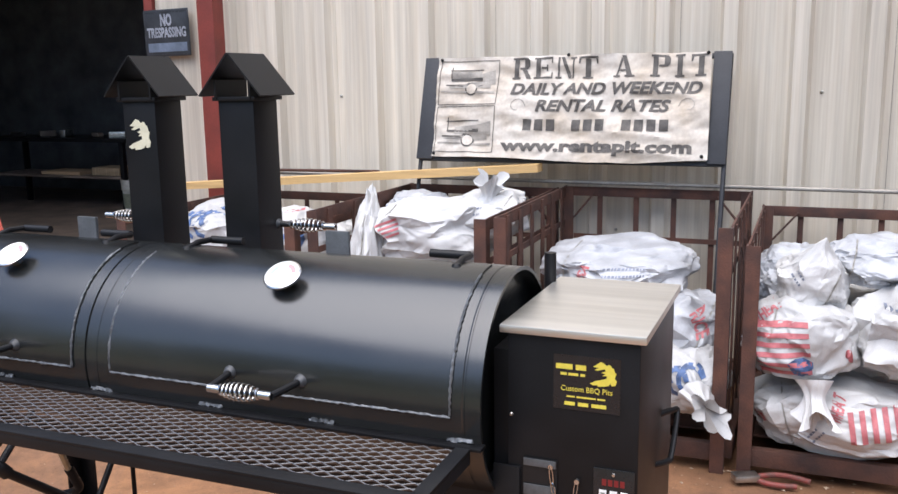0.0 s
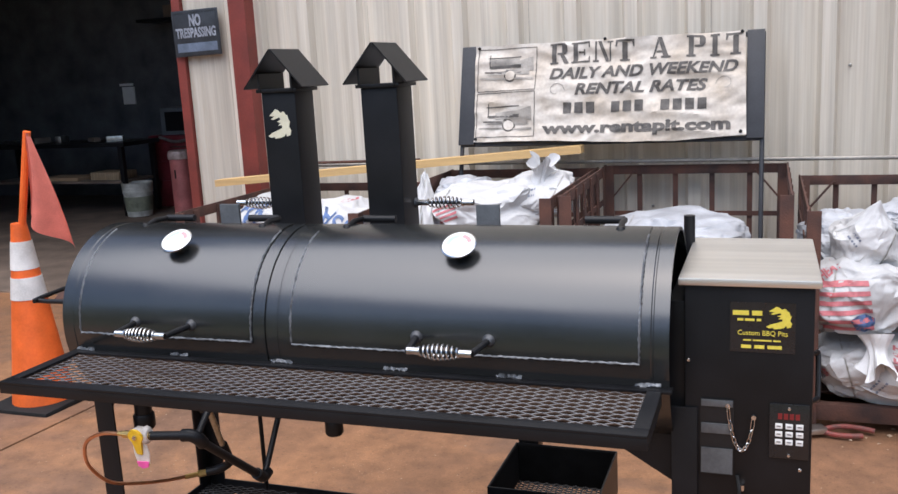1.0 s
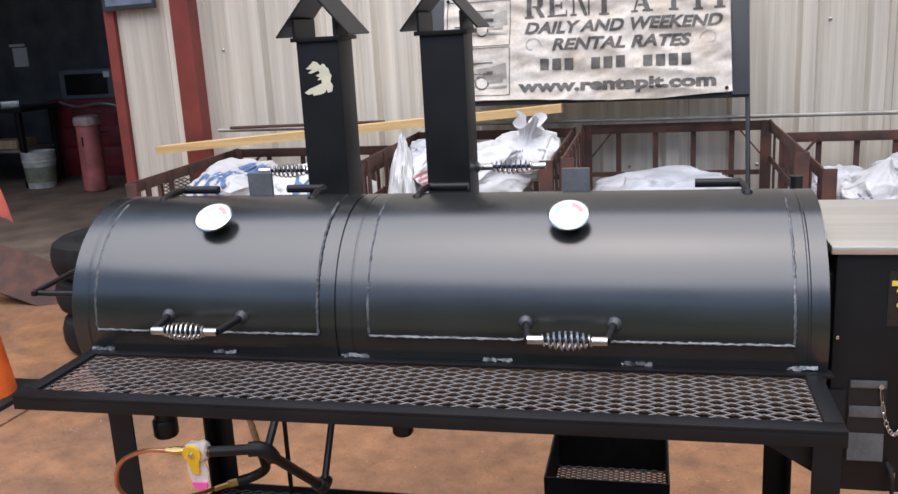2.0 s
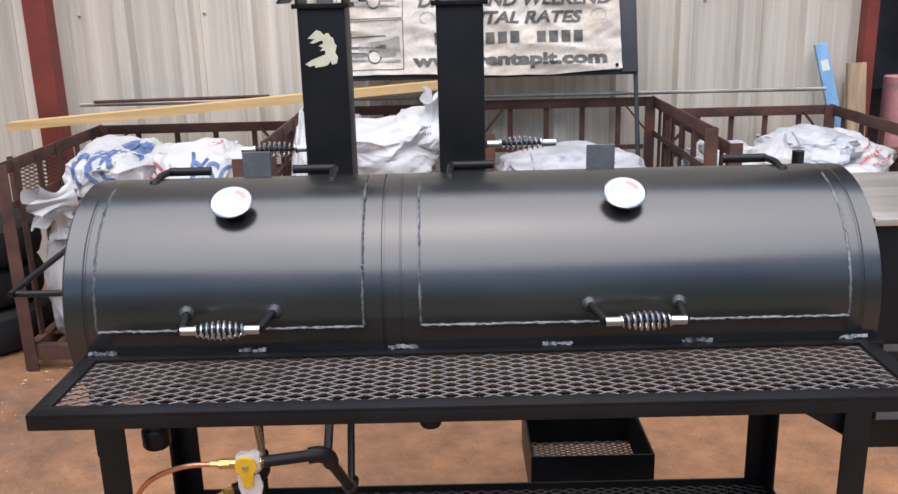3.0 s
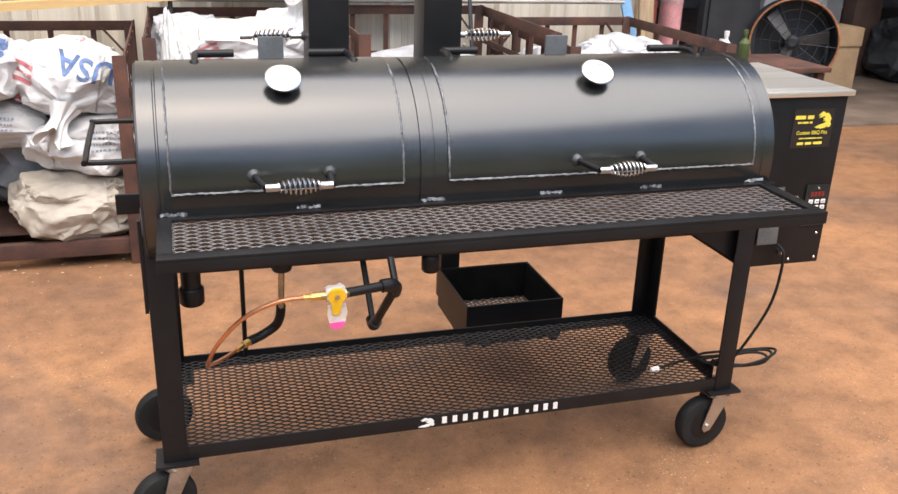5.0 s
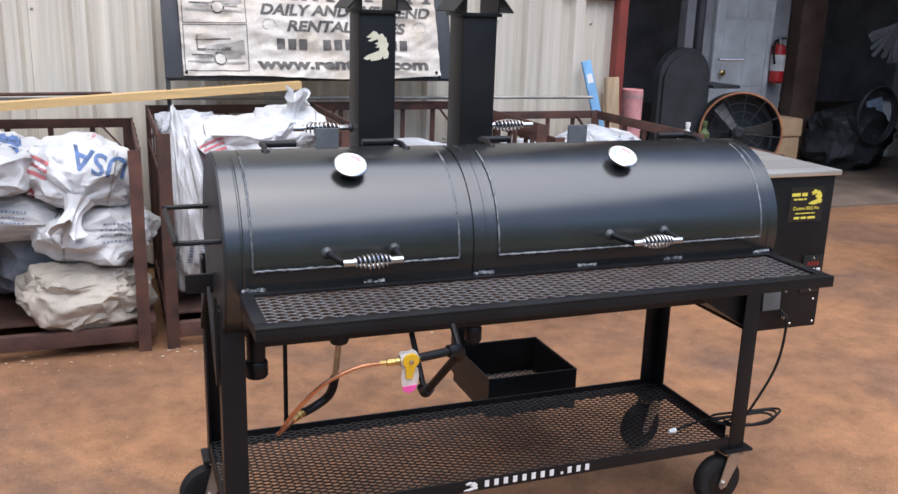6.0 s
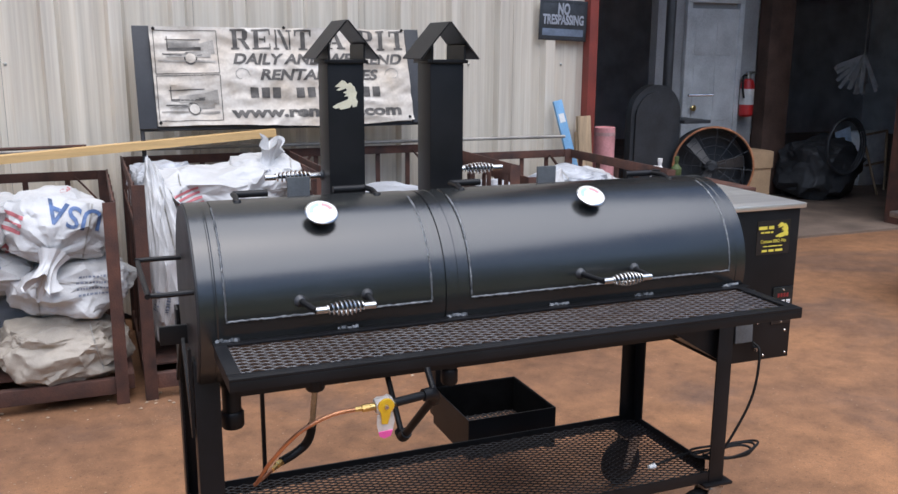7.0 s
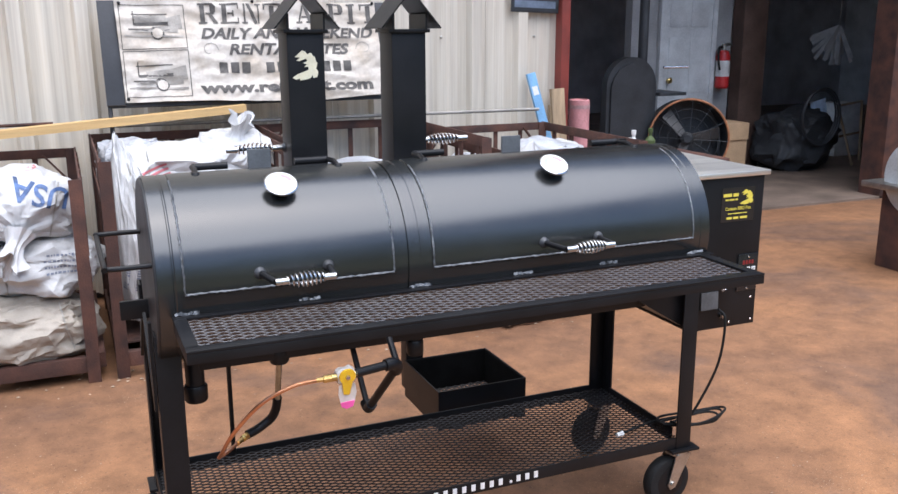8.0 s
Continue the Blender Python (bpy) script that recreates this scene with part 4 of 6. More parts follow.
# ---- steel crates along the wall ----
def crate(x0, x1, y0, y1, h, label, left_slats=5, right_slats=5, back_bars=4):
    c = thing("storage_crate", label, "crate", ((x0 + x1) / 2, (y0 + y1) / 2, 0), "rusty crates along the wall")
    s = 0.055
    for x in (x0, x1 - s):
        for y in (y0, y1 - s):
            bm = box(x, x + s, y, y + 0.008, 0, h, 0.001)
            box(x if x == x0 else x + s - 0.008, x + 0.008 if x == x0 else x + s, y + 0.008, y + s, 0, h, 0, bm)
            part("post", bm, RUST, c)
    part("rail", box(x0 + 0.004, x1 - 0.004, y1 - 0.045, y1 - 0.038, h - 0.05, h, 0.001), RUST, c)
    part("rail", box(x0 + s, x1 - s, y1 - 0.04, y1 - 0.03, h * 0.72, h * 0.72 + 0.025), RUST, c)
    part("rail", box(x0 + s, x1 - s, y0 + 0.01, y0 + 0.05, 0.05, 0.12, 0.001), RUST, c)
    part("rail", box(x0 + s, x1 - s, y1 - 0.05, y1 - 0.01, 0.05, 0.12, 0.001), RUST, c)
    for i in range(back_bars):
        x = x0 + (x1 - x0) * (i + 1) / (back_bars + 1)
        part("bar", box(x - 0.014, x + 0.014, y1 - 0.03, y1 - 0.022, 0.1, h - 0.02), RUST, c)
    for d in (0, 1):
        xa = x0 + s if d == 0 else x1 - s
        xb = x0 + 0.17 if d == 0 else x1 - 0.17
        part("gusset", beam((xa, y1 - 0.05, h - 0.17), (xb, y1 - 0.05, h - 0.03), 0.008, 0.03, up=(0, 1, 0)), RUST, c)
    for xs, n in ((x0 + 0.004, left_slats), (x1 - 0.012, right_slats)):
        part("side_rail", box(xs, xs + 0.008, y0 + s, y1 - s, h - 0.055, h, 0.001), RUST, c)
        part("side_rail", box(xs, xs + 0.04, y0 + s, y1 - s, 0.05, 0.12, 0.001), RUST, c)
        part("side_rail", box(xs, xs + 0.006, y0 + s, y1 - s, h - 0.21, h - 0.18), RUST, c)
        for i in range(n):
            y = y0 + s + (y1 - y0 - 2 * s) * (i + 0.5) / n
            part("slat", box(xs + 0.009, xs + 0.016, y - 0.022, y + 0.022, 0.1, h - 0.01), RUST, c)
    part("crate_floor", box(x0 + 0.05, x1 - 0.05, y0 + 0.2, y1 - 0.05, 0.1, 0.108), RUST, c)
    return c


crate(-1.95, -0.90, 1.90, 3.10, 0.93, "rusty steel crate packed with white sacks")
crate(-0.83, 0.05, 1.90, 3.10, 1.00, "rusty steel crate with slatted sides and white sacks", 4, 6, 3)
crate(0.085, 1.06, 1.90, 3.12, 1.01, "rusty steel crate holding grey and white sacks", 6, 5, 4)
crate(1.11, 2.02, 1.90, 3.10, 0.945, "rusty steel crate heaped with printed sacks", 5, 5, 4)


# ---- sacks ----
def wrap_on(bm, bvh, way, lift=0.004, fine=0.02):
    """Lays flat lettering or shapes on a surface, along way; what misses the surface is cut off."""
    bmesh.ops.triangulate(bm, faces=bm.faces)
    for _ in range(4):
        es = [e for e in bm.edges if e.calc_length() > fine]
        if not es:
            break
        bmesh.ops.subdivide_edges(bm, edges=es, cuts=1)
        bmesh.ops.triangulate(bm, faces=bm.faces)
    way = Vector(way).normalized()
    lost = []
    for v in bm.verts:
        hit, nrm, _, _ = bvh.ray_cast(v.co - way * 0.6, way, 2.0)
        if hit is None:
            lost.append(v)
        else:
            v.co = hit - way * lift
    bmesh.ops.delete(bm, geom=lost, context="VERTS")
    return bm


def crumpled_ball(seed, rough):
    """A unit ball of stiff cloth: flat facets that meet in sharp creases, at four sizes."""
    rng = random.Random(seed)
    bm = bmesh.new()
    bmesh.ops.create_icosphere(bm, subdivisions=3, radius=1.0)
    for v in bm.verts:
        v.co = v.co * (1 + rng.gauss(0, 0.04) * rough) + Vector((rng.gauss(0, 0.045), rng.gauss(0, 0.045), rng.gauss(0, 0.045)))
    for amp in (0.019, 0.009, 0.003):
        old = len(bm.verts)
        bmesh.ops.subdivide_edges(bm, edges=bm.edges[:], cuts=1, use_grid_fill=True)
        bm.verts.ensure_lookup_table()
        for v in bm.verts[old:]:
            v.co = v.co * (1 + rng.gauss(0, amp) * rough)
    for v in bm.verts:
        v.co = Vector([math.copysign(abs(c) ** 0.85, c) for c in v.co])
    return bm


def sack_mesh(at, half, seed, turn=0.0, ear=None, rough=1.0, pull_to=None):
    """A slumped woven sack; ear is a point towards which its open end is drawn out, pull_to the place of its tied neck."""
    bm = crumpled_ball(seed, rough)
    off = Vector((seed * 3.7, seed * 1.3, seed * 5.1))
    rot = Matrix.Rotation(radians(turn), 3, "Z")
    e = (Vector(ear) - Vector(at)) if ear else None
    k = (Vector(pull_to) - Vector(at)) if pull_to else None
    if k:
        kd = k.normalized()
        ka = kd.orthogonal().normalized()
        kb = kd.cross(ka)
    for v in bm.verts:
        q = v.co
        m = noise.noise(q * 1.3 + off) * 0.17
        m += (0.4 - abs(noise.noise(Vector((q.x * 1.7, q.y * 2.5, q.z * 2.2)) + off * 2))) * 0.1
        w = rot @ Vector((q.x * half[0], q.y * half[1], q.z * half[2])) * (0.95 + m)
        if e is not None:
            d = max(0.0, w.normalized().dot(e.normalized()))
            w = w.lerp(e * (0.95 + 0.1 * noise.noise(q * 2.5 + off)), 0.8 * d ** 5)
        if k is not None:
            # folds that run in to the tied neck
            u = w.normalized()
            d = max(0.0, u.dot(kd))
            a = math.atan2(u.dot(kb), u.dot(ka))
            f = abs(math.sin(a * 4.5 + seed + 0.6 * math.sin(a * 2 + seed))) - 0.5
            w = w * (1 + 0.1 * f * d ** 2 * (1 - d ** 8))
            w = w.lerp(k, 0.7 * d ** 7)
        if w.z < -half[2] * 0.86:
            w.z = -half[2] * 0.86 + (w.z + half[2] * 0.86) * 0.15
        v.co = Vector(at) + w
    return bm


def knot(at, way, size, seed):
    """The gathered, tied mouth of a sack: a pinched neck that flares into folds."""
    bm = bmesh.new()
    seg, rows = 36, 12
    q = Vector((0, 0, 1)).rotation_difference(Vector(way).normalized()).to_matrix()
    rings = []
    for i in range(rows):
        u = i / (rows - 1)
        base = 0.75 * (1 - u) ** 2 + 0.17 + 1.15 * max(0, u - 0.35) ** 1.2
        ring = []
        for k in range(seg):
            a = k * math.tau / seg
            fold = 1 + (0.1 + 0.55 * u) * (abs(math.sin(a * 4 + seed)) - 0.5) + 0.3 * u * math.sin(a * 2 + 1.7 * seed) + 0.2 * noise.noise(Vector((math.cos(a) * 2, math.sin(a) * 2, u * 3 + seed)))
            r = size * 0.5 * base * fold
            z = u * size * (1 + 0.25 * math.sin(a * 3 + seed) * u)
            ring.append(bm.verts.new(Vector(at) + q @ Vector((r * math.cos(a), r * math.sin(a) * 0.8, z))))
        rings.append(ring)
    for a, b in zip(rings, rings[1:]):
        for k in range(seg):
            bm.faces.new((a[k], a[(k + 1) % seg], b[(k + 1) % seg], b[k]))
    c = bm.verts.new(Vector(at) + q @ Vector((0, 0, size * 0.55)))
    for k in range(seg):
        bm.faces.new((rings[-1][k], rings[-1][(k + 1) % seg], c))
    return bm


def stripe(w, h, i, n, m):
    """One of n bars of a printed flag, w by h in all."""
    z = -h / 2 + h * (i + 0.25) / n
    bm = bmesh.new()
    bm.faces.new([bm.verts.new(m @ Vector((x, y, 0))) for x, y in ((-w / 2, z), (w / 2, z), (w / 2, z + h / n * 0.5), (-w / 2, z + h / n * 0.5))])
    return bm


def rows_of_print(w, h, n, m, seed):
    rng = random.Random(seed)
    bm = bmesh.new()
    for i in range(n):
        y = h / 2 - h * (i + 0.5) / n
        x = -w / 2 + rng.uniform(0, w * 0.1)
        while x < w / 2 - 0.01:
            l = rng.uniform(0.005, 0.014)
            vs = [bm.verts.new(m @ Vector(c)) for c in ((x, y, 0), (x + l, y, 0), (x + l, y + h / n * 0.34, 0), (x, y + h / n * 0.34, 0))]
            bm.faces.new(vs)
            x += l + 0.005
    return bm


def swoosh(w, h, m, seed):
    """A broad curling brush mark of worn print."""
    rng = random.Random(seed)
    bm = bmesh.new()
    for k in range(3):
        x0 = -w / 2 + w * k / 3
        pts = [(x0 + w * 0.3 * math.cos(a * 0.55 + rng.random() * 0.2) * (0.6 + 0.4 * k / 2) + w * 0.12, h * 0.4 * math.sin(a * 0.55)) for a in range(9)]
        for (xa, ya), (xb, yb) in zip(pts, pts[1:]):
            d = Vector((xb - xa, yb - ya, 0)).normalized() * h * 0.07
            n = Vector((-d.y, d.x, 0))
            vs = [bm.verts.new(m @ (Vector((xx, yy, 0)) + s * n)) for xx, yy, s in ((xa, ya, -1), (xb, yb, -1), (xb, yb, 1), (xa, ya, 1))]
            bm.faces.new(vs)
    return bm


def sack(at, half, seed, label, mat=None, turn=0.0, ear=None, tie=None, prints=(), rough=1.0):
    s = thing("sack", label, "sack", at, "sacks in the crates")
    bm = sack_mesh(at, half, seed, turn, ear, rough, tie[0] if tie else None)
    bvh = BVHTree.FromBMesh(bm)
    part("sack_body", bm, mat or SACK, s)
    if tie:
        pos, way, size = tie
        part("tied_neck", knot(pos, way, size * 0.82, seed), mat or SACK, s, "gathered and tied sack mouth")
    sx = at[0] + half[0] * (0.55 if seed % 2 else -0.55)
    sm = Matrix.Translation((sx, at[1] - half[1] - 0.05, at[2])) @ FACING @ Matrix.Rotation(radians(seed * 37 % 50 - 25), 4, "Z")
    part("sewn_seam", wrap_on(slab([(-0.003, -half[2] * 0.95), (0.003, -half[2] * 0.95), (0.003, half[2] * 0.95), (-0.003, half[2] * 0.95)], 0.0001, sm), bvh, (0, 1, 0), 0.003), SACK_SEAM, s, "sewn seam tape")
    for kind, ink, x, z, w, h, spin, *more in prints:
        m = Matrix.Translation((x, at[1] - half[1] - 0.05, z)) @ FACING @ Matrix.Rotation(radians(spin), 4, "Z")
        if kind == "text":
            b = letters(more[0], h * 0.85, m, 0.0, width=w * 0.88, bold=0.002)
        elif kind == "stripes":
            for i in range(more[0]):
                part("stripe", wrap_on(stripe(w, h, i, more[0], m), bvh, (0, 1, 0)), ink, s)
            continue
        elif kind == "rows":
            b, ink = rows_of_print(w, h, more[0], m, seed), INK_RED if ink is INK_RED else INK_SMALL
        elif kind == "swoosh":
            b = swoosh(w, h, m, seed)
        else:
            b = slab([(w / 2 * math.cos(k * math.tau / 9) * (0.8 + 0.2 * math.sin(k * 2.1)), h / 2 * math.sin(k * math.tau / 9)) for k in range(9)], 0.0001, m)
        part("print", wrap_on(b, bvh, (0, 1, 0)), ink, s)
    return s


# crate beside the open bay
sack((-1.17, 2.13, 0.24), (0.28, 0.24, 0.16), 1, "dirty tan woven sack slumped at the crate's front edge", SACK_TAN, 12, rough=1.5)
sack((-1.10, 2.24, 0.505), (0.27, 0.3, 0.15), 2, "white woven sack with small grey-blue print", None, -8, prints=[("rows", INK_BLUE, -1.0, 0.54, 0.19, 0.1, -4, 4)])
sack((-1.16, 2.25, 0.78), (0.25, 0.29, 0.17), 3, "white rice sack with upside-down red and blue print", None, 6, tie=((-1.17, 1.99, 0.70), (-0.35, -0.55, -0.8), 0.2),
     prints=[("text", INK_BLUE, -1.07, 0.86, 0.27, 0.15, 163, "USA"), ("stripes", INK_RED, -1.33, 0.84, 0.09, 0.1, -15, 3), ("text", INK_RED, -1.08, 0.955, 0.1, 0.04, 175, "RICE"), ("blot", INK_RED, -1.37, 0.7, 0.05, 0.08, 0)])
sack((-1.54, 2.26, 0.82), (0.24, 0.27, 0.15), 4, "white woven sack with worn blue script print", None, -14, tie=((-1.68, 2.02, 0.76), (-0.75, -0.5, -0.15), 0.2), prints=[("swoosh", INK_BLUE, -1.55, 0.88, 0.26, 0.15, 8)])
sack((-1.73, 2.14, 0.37), (0.18, 0.17, 0.30), 5, "grubby white sack with a sewn seam, standing on end", None, 5, tie=((-1.75, 2.0, 0.6), (0.05, -0.3, 1), 0.14), prints=[("rows", INK_GREY, -1.62, 0.36, 0.1, 0.2, 30, 6)], rough=1.3)
sack((-1.52, 2.36, 0.59), (0.32, 0.3, 0.13), 6, "flat white sack with grey print rows", None, 10, prints=[("rows", INK_BLUE, -1.5, 0.62, 0.22, 0.07, -6, 3)])
sack((-1.42, 2.7, 0.36), (0.42, 0.32, 0.26), 7, "grey plastic sack buried at the crate's back", SACK_CLEAR, 20)
sack((-1.35, 2.78, 0.7), (0.4, 0.25, 0.16), 8, "white sack lying at the crate's back", None, -10)
# next crate
sack((-0.69, 2.24, 0.55), (0.1, 0.18, 0.42), 9, "tall white sack with a twisted upright ear", None, 8, ear=(-0.73, 2.4, 1.12), prints=[("rows", INK_BLUE, -0.66, 0.4, 0.12, 0.2, 80, 4)])
sack((-0.42, 2.48, 0.84), (0.33, 0.33, 0.17), 10, "white sack piled high in the crate", None, -6, prints=[("stripes", INK_RED, -0.56, 0.88, 0.12, 0.09, 20, 4)])
sack((-0.15, 2.52, 0.93), (0.19, 0.24, 0.13), 11, "white sack with a crumpled mouth on top of the pile", None, 15, tie=((-0.14, 2.45, 0.98), (0.25, -0.15, 1), 0.17), prints=[("rows", INK_GREY, -0.2, 0.95, 0.16, 0.05, 12, 2)])
sack((-0.36, 2.5, 0.40), (0.36, 0.42, 0.28), 12, "white sack at the bottom of the crate", None, 5)
sack((-0.62, 2.72, 0.86), (0.2, 0.22, 0.15), 13, "grey plastic sack behind the piled sacks", SACK_CLEAR, 5)
# crate behind the hopper
sack((0.52, 2.45, 0.73), (0.36, 0.38, 0.12), 14, "grey translucent sack draped over the pile", SACK_CLEAR, 8, prints=[("text", INK_RED, 0.42, 0.74, 0.1, 0.07, 70, "USA"), ("rows", INK_GREY, 0.6, 0.76, 0.2, 0.05, 0, 2)])
sack((0.82, 2.25, 0.52), (0.21, 0.26, 0.16), 15, "grey sack with red print leaning on the crate post", SACK_CLEAR, 10, prints=[("text", INK_RED, 0.93, 0.58, 0.12, 0.08, -70, "RICE")])
sack((0.86, 2.05, 0.36), (0.2, 0.18, 0.16), 16, "white sack printed in red and blue", None, -8, tie=((0.95, 1.87, 0.33), (0.35, -0.7, -0.1), 0.2), prints=[("swoosh", INK_BLUE, 0.88, 0.38, 0.16, 0.14, 10), ("blot", INK_RED, 0.78, 0.3, 0.1, 0.05, 20), ("stripes", INK_RED, 0.72, 0.36, 0.1, 0.1, 30, 4)])
sack((0.45, 2.4, 0.36), (0.34, 0.4, 0.26), 17, "white sack at the bottom of the crate", None, 12)
# crate with the flag-printed sacks
sack((1.33, 2.08, 0.55), (0.22, 0.22, 0.17), 18, "white wheat sack printed with red stripes and a blue patch", None, 10, tie=((1.38, 1.89, 0.44), (0.08, -0.35, -1), 0.19),
     prints=[("stripes", INK_RED, 1.26, 0.55, 0.2, 0.22, 8, 6), ("blot", INK_BLUE, 1.33, 0.49, 0.11, 0.08, 0), ("text", INK_RED, 1.19, 0.67, 0.16, 0.06, 40, "WHEAT"), ("blot", INK_RED, 1.5, 0.53, 0.03, 0.06, 20)])
sack((1.35, 2.16, 0.76), (0.14, 0.15, 0.12), 19, "white sack drawn up into a tall twisted ear", None, 0, ear=(1.40, 2.06, 1.0), prints=[("rows", INK_BLUE, 1.3, 0.8, 0.06, 0.05, -50, 2)])
sack((1.47, 2.08, 0.25), (0.33, 0.23, 0.155), 20, "white sack with red stripes lying on the crate floor", None, -5, prints=[("stripes", INK_RED, 1.6, 0.29, 0.12, 0.2, 100, 5), ("text", INK_RED, 1.47, 0.33, 0.1, 0.07, 80, "WHEAT"), ("text", INK_RED, 1.19, 0.24, 0.05, 0.08, 90, "USA"), ("rows", INK_GREY, 1.4, 0.22, 0.08, 0.05, 60, 2)])
sack((1.74, 2.14, 0.6), (0.24, 0.25, 0.19), 21, "white sack leaning in the crate corner", None, -12, prints=[("rows", INK_GREY, 1.66, 0.72, 0.1, 0.03, 10, 1)])
sack((1.62, 2.38, 0.83), (0.22, 0.25, 0.1), 22, "grey plastic sack on top of the pile", SACK_CLEAR, 5, rough=1.6)
sack((1.28, 2.55, 0.69), (0.19, 0.28, 0.16), 23, "grey plastic sack behind the striped sack", SACK_CLEAR, 10, rough=1.6)
sack((1.86, 2.5, 0.74), (0.15, 0.3, 0.14), 24, "white sack with red lettering rows", None, 0, prints=[("rows", INK_RED, 1.86, 0.8, 0.2, 0.1, 20, 3)])
sack((1.55, 2.6, 0.4), (0.4, 0.4, 0.28), 25, "white sack at the bottom of the crate", None, 0)

# ---- things lying on and standing against the crates ----
single("lumber_board", beam((-2.36, 2.93, 0.955), (0.0, 2.9, 1.125), 0.09, 0.042), LUMBER, "new pale lumber board laid across the crates", "board")
single("steel_pipe", tube([(-2.02, 3.03, 1.046), (1.96, 3.05, 1.032)], 0.0105, 10), surf("dull_pipe", (0.3, 0.28, 0.25), 0.5, 0.6, var=0.4, scale=4, fine=80), "thin dull steel pipe resting on the crate rails", "pipe")
single("rusty_rod", tube([(-1.93, 3.0, 1.062), (-1.0, 3.01, 1.07)], 0.009, 8), RUST, "thin rusty rod lying beside the pipe on the crates", "rod")
lev = thing("spirit_level", "long blue spirit level leaning on the wall", "level", (2.05, 3.1, 0))
M = Matrix.Translation((2.24, 2.96, 0.02)) @ Matrix.Rotation(radians(-13), 4, "Y") @ Matrix.Rotation(radians(-9), 4, "X")
part("level_body", box(-0.032, 0.032, -0.012, 0.012, 0, 1.29, 0.003, m=M), BLUE_PAINT, lev)
for z in (0.1, 0.64, 1.17):
    part("vial_window", box(-0.02, 0.02, -0.0135, -0.0122, z - 0.03, z + 0.03, m=M), REFLECT, lev, "pale vial window")
M = Matrix.Translation((2.2, 3.06, 0.0)) @ Matrix.Rotation(radians(-2), 4, "Y") @ Matrix.Rotation(radians(-5), 4, "X")
single("wood_plank", box(-0.05, 0.05, -0.015, 0.015, 0, 1.16, 0.002, m=M), OLD_WOOD, "weathered plank leaning on the wall", "plank")
M = Matrix.Translation((2.12, 3.08, 0.0)) @ Matrix.Rotation(radians(1), 4, "Y") @ Matrix.Rotation(radians(-5), 4, "X")
single("wood_plank", box(-0.03, 0.03, -0.015, 0.015, 0, 1.05, 0.002, m=M), OLD_WOOD, "short weathered plank leaning on the wall", "plank")

# ---- banner and its leaning stand ----
LEAN = 17.0
BC = Vector((0.105, 3.0, 1.44))
BM = upright(BC.x, BC.y, BC.z, LEAN)
stand = thing("banner_stand", "dark steel stand leaning on the wall behind the crates", "banner stand", (BC.x, BC.y, 0))
for x0, x1 in ((-0.83, -0.735), (0.74, 0.828)):
    bm = box(x0, x1, -0.29, 0.285, -0.03, -0.012, 0.002, m=BM)
    part("side_board", bm, surf("slate_board", (0.026, 0.027, 0.031), 0.55, var=0.25, scale=8, fine=90) if x0 < 0 else bpy.data.materials["slate_board"], stand, "dark slate-grey board")
for x in (-0.815, 0.82):
    part("stand_post", tube([BM @ Vector((x, 0.28, -0.045)), BM @ Vector((x, -1.5, -0.045))], 0.012, 10), bpy.data.materials["slate_board"], stand)
for y in (-0.285, 0.27):
    part("stand_rail", box(-0.82, 0.82, y - 0.012, y + 0.012, -0.05, -0.031, 0.001, m=BM), bpy.data.materials["slate_board"], stand)
banner = thing("banner", "sun-faded cream vinyl banner with grey lettering", "banner", BC)
bm = bmesh.new()
NX, NY, BW, BH = 110, 44, 1.475, 0.56
g = []
for i in range(NX + 1):
    col = []
    for j in range(NY + 1):
        u, v = i / NX, j / NY
        x, y = -BW / 2 + BW * u + 0.012 * (0.5 - v), -BH / 2 + BH * v
        y -= 0.012 * math.sin(math.pi * u) * (1 - v) - 0.008 * math.sin(u * 7) * (1 - v)
        z = 0.016 * noise.noise(Vector((u * 5, v * 3, 1))) + 0.012 * (0.3 - abs(noise.noise(Vector((u * 14 - v * 5, v * 9 + u * 4, 7))))) + 0.03 * (0.3 - abs(noise.noise(Vector((u * 6 + v * 3, v * 4 - u * 3, 4))))) + 0.012 * math.sin(math.pi * u) * (1 - v) ** 3 - 0.004
        col.append(bm.verts.new(BM @ Vector((x, y, z))))
    g.append(col)
for i in range(NX):
    for j in range(NY):
        bm.faces.new((g[i][j], g[i + 1][j], g[i + 1][j + 1], g[i][j + 1]))
ban_bvh = BVHTree.FromBMesh(bm)
part("banner_sheet", bm, BANNER, banner)
BWAY = -(BM.to_3x3() @ Vector((0, 0, 1)))


def diced(b, step=0.03):
    """Cuts a flat shape along an even grid so that it can follow folds."""
    for axis in ((1, 0, 0), (0, 0, 1)):
        n = Vector(axis)
        ds = [v.co.dot(n) for v in b.verts]
        if not ds:
            return b
        d = math.floor(min(ds) / step) * step + step
        while d < max(ds):
            bmesh.ops.bisect_plane(b, geom=b.verts[:] + b.edges[:] + b.faces[:], plane_co=n * d, plane_no=n)
            d += step
    return b


def on_banner(name, b, ink, label=""):
    return part(name, wrap_on(diced(b, 0.02), ban_bvh, BWAY, 0.0035, 0.03), ink, banner, label)


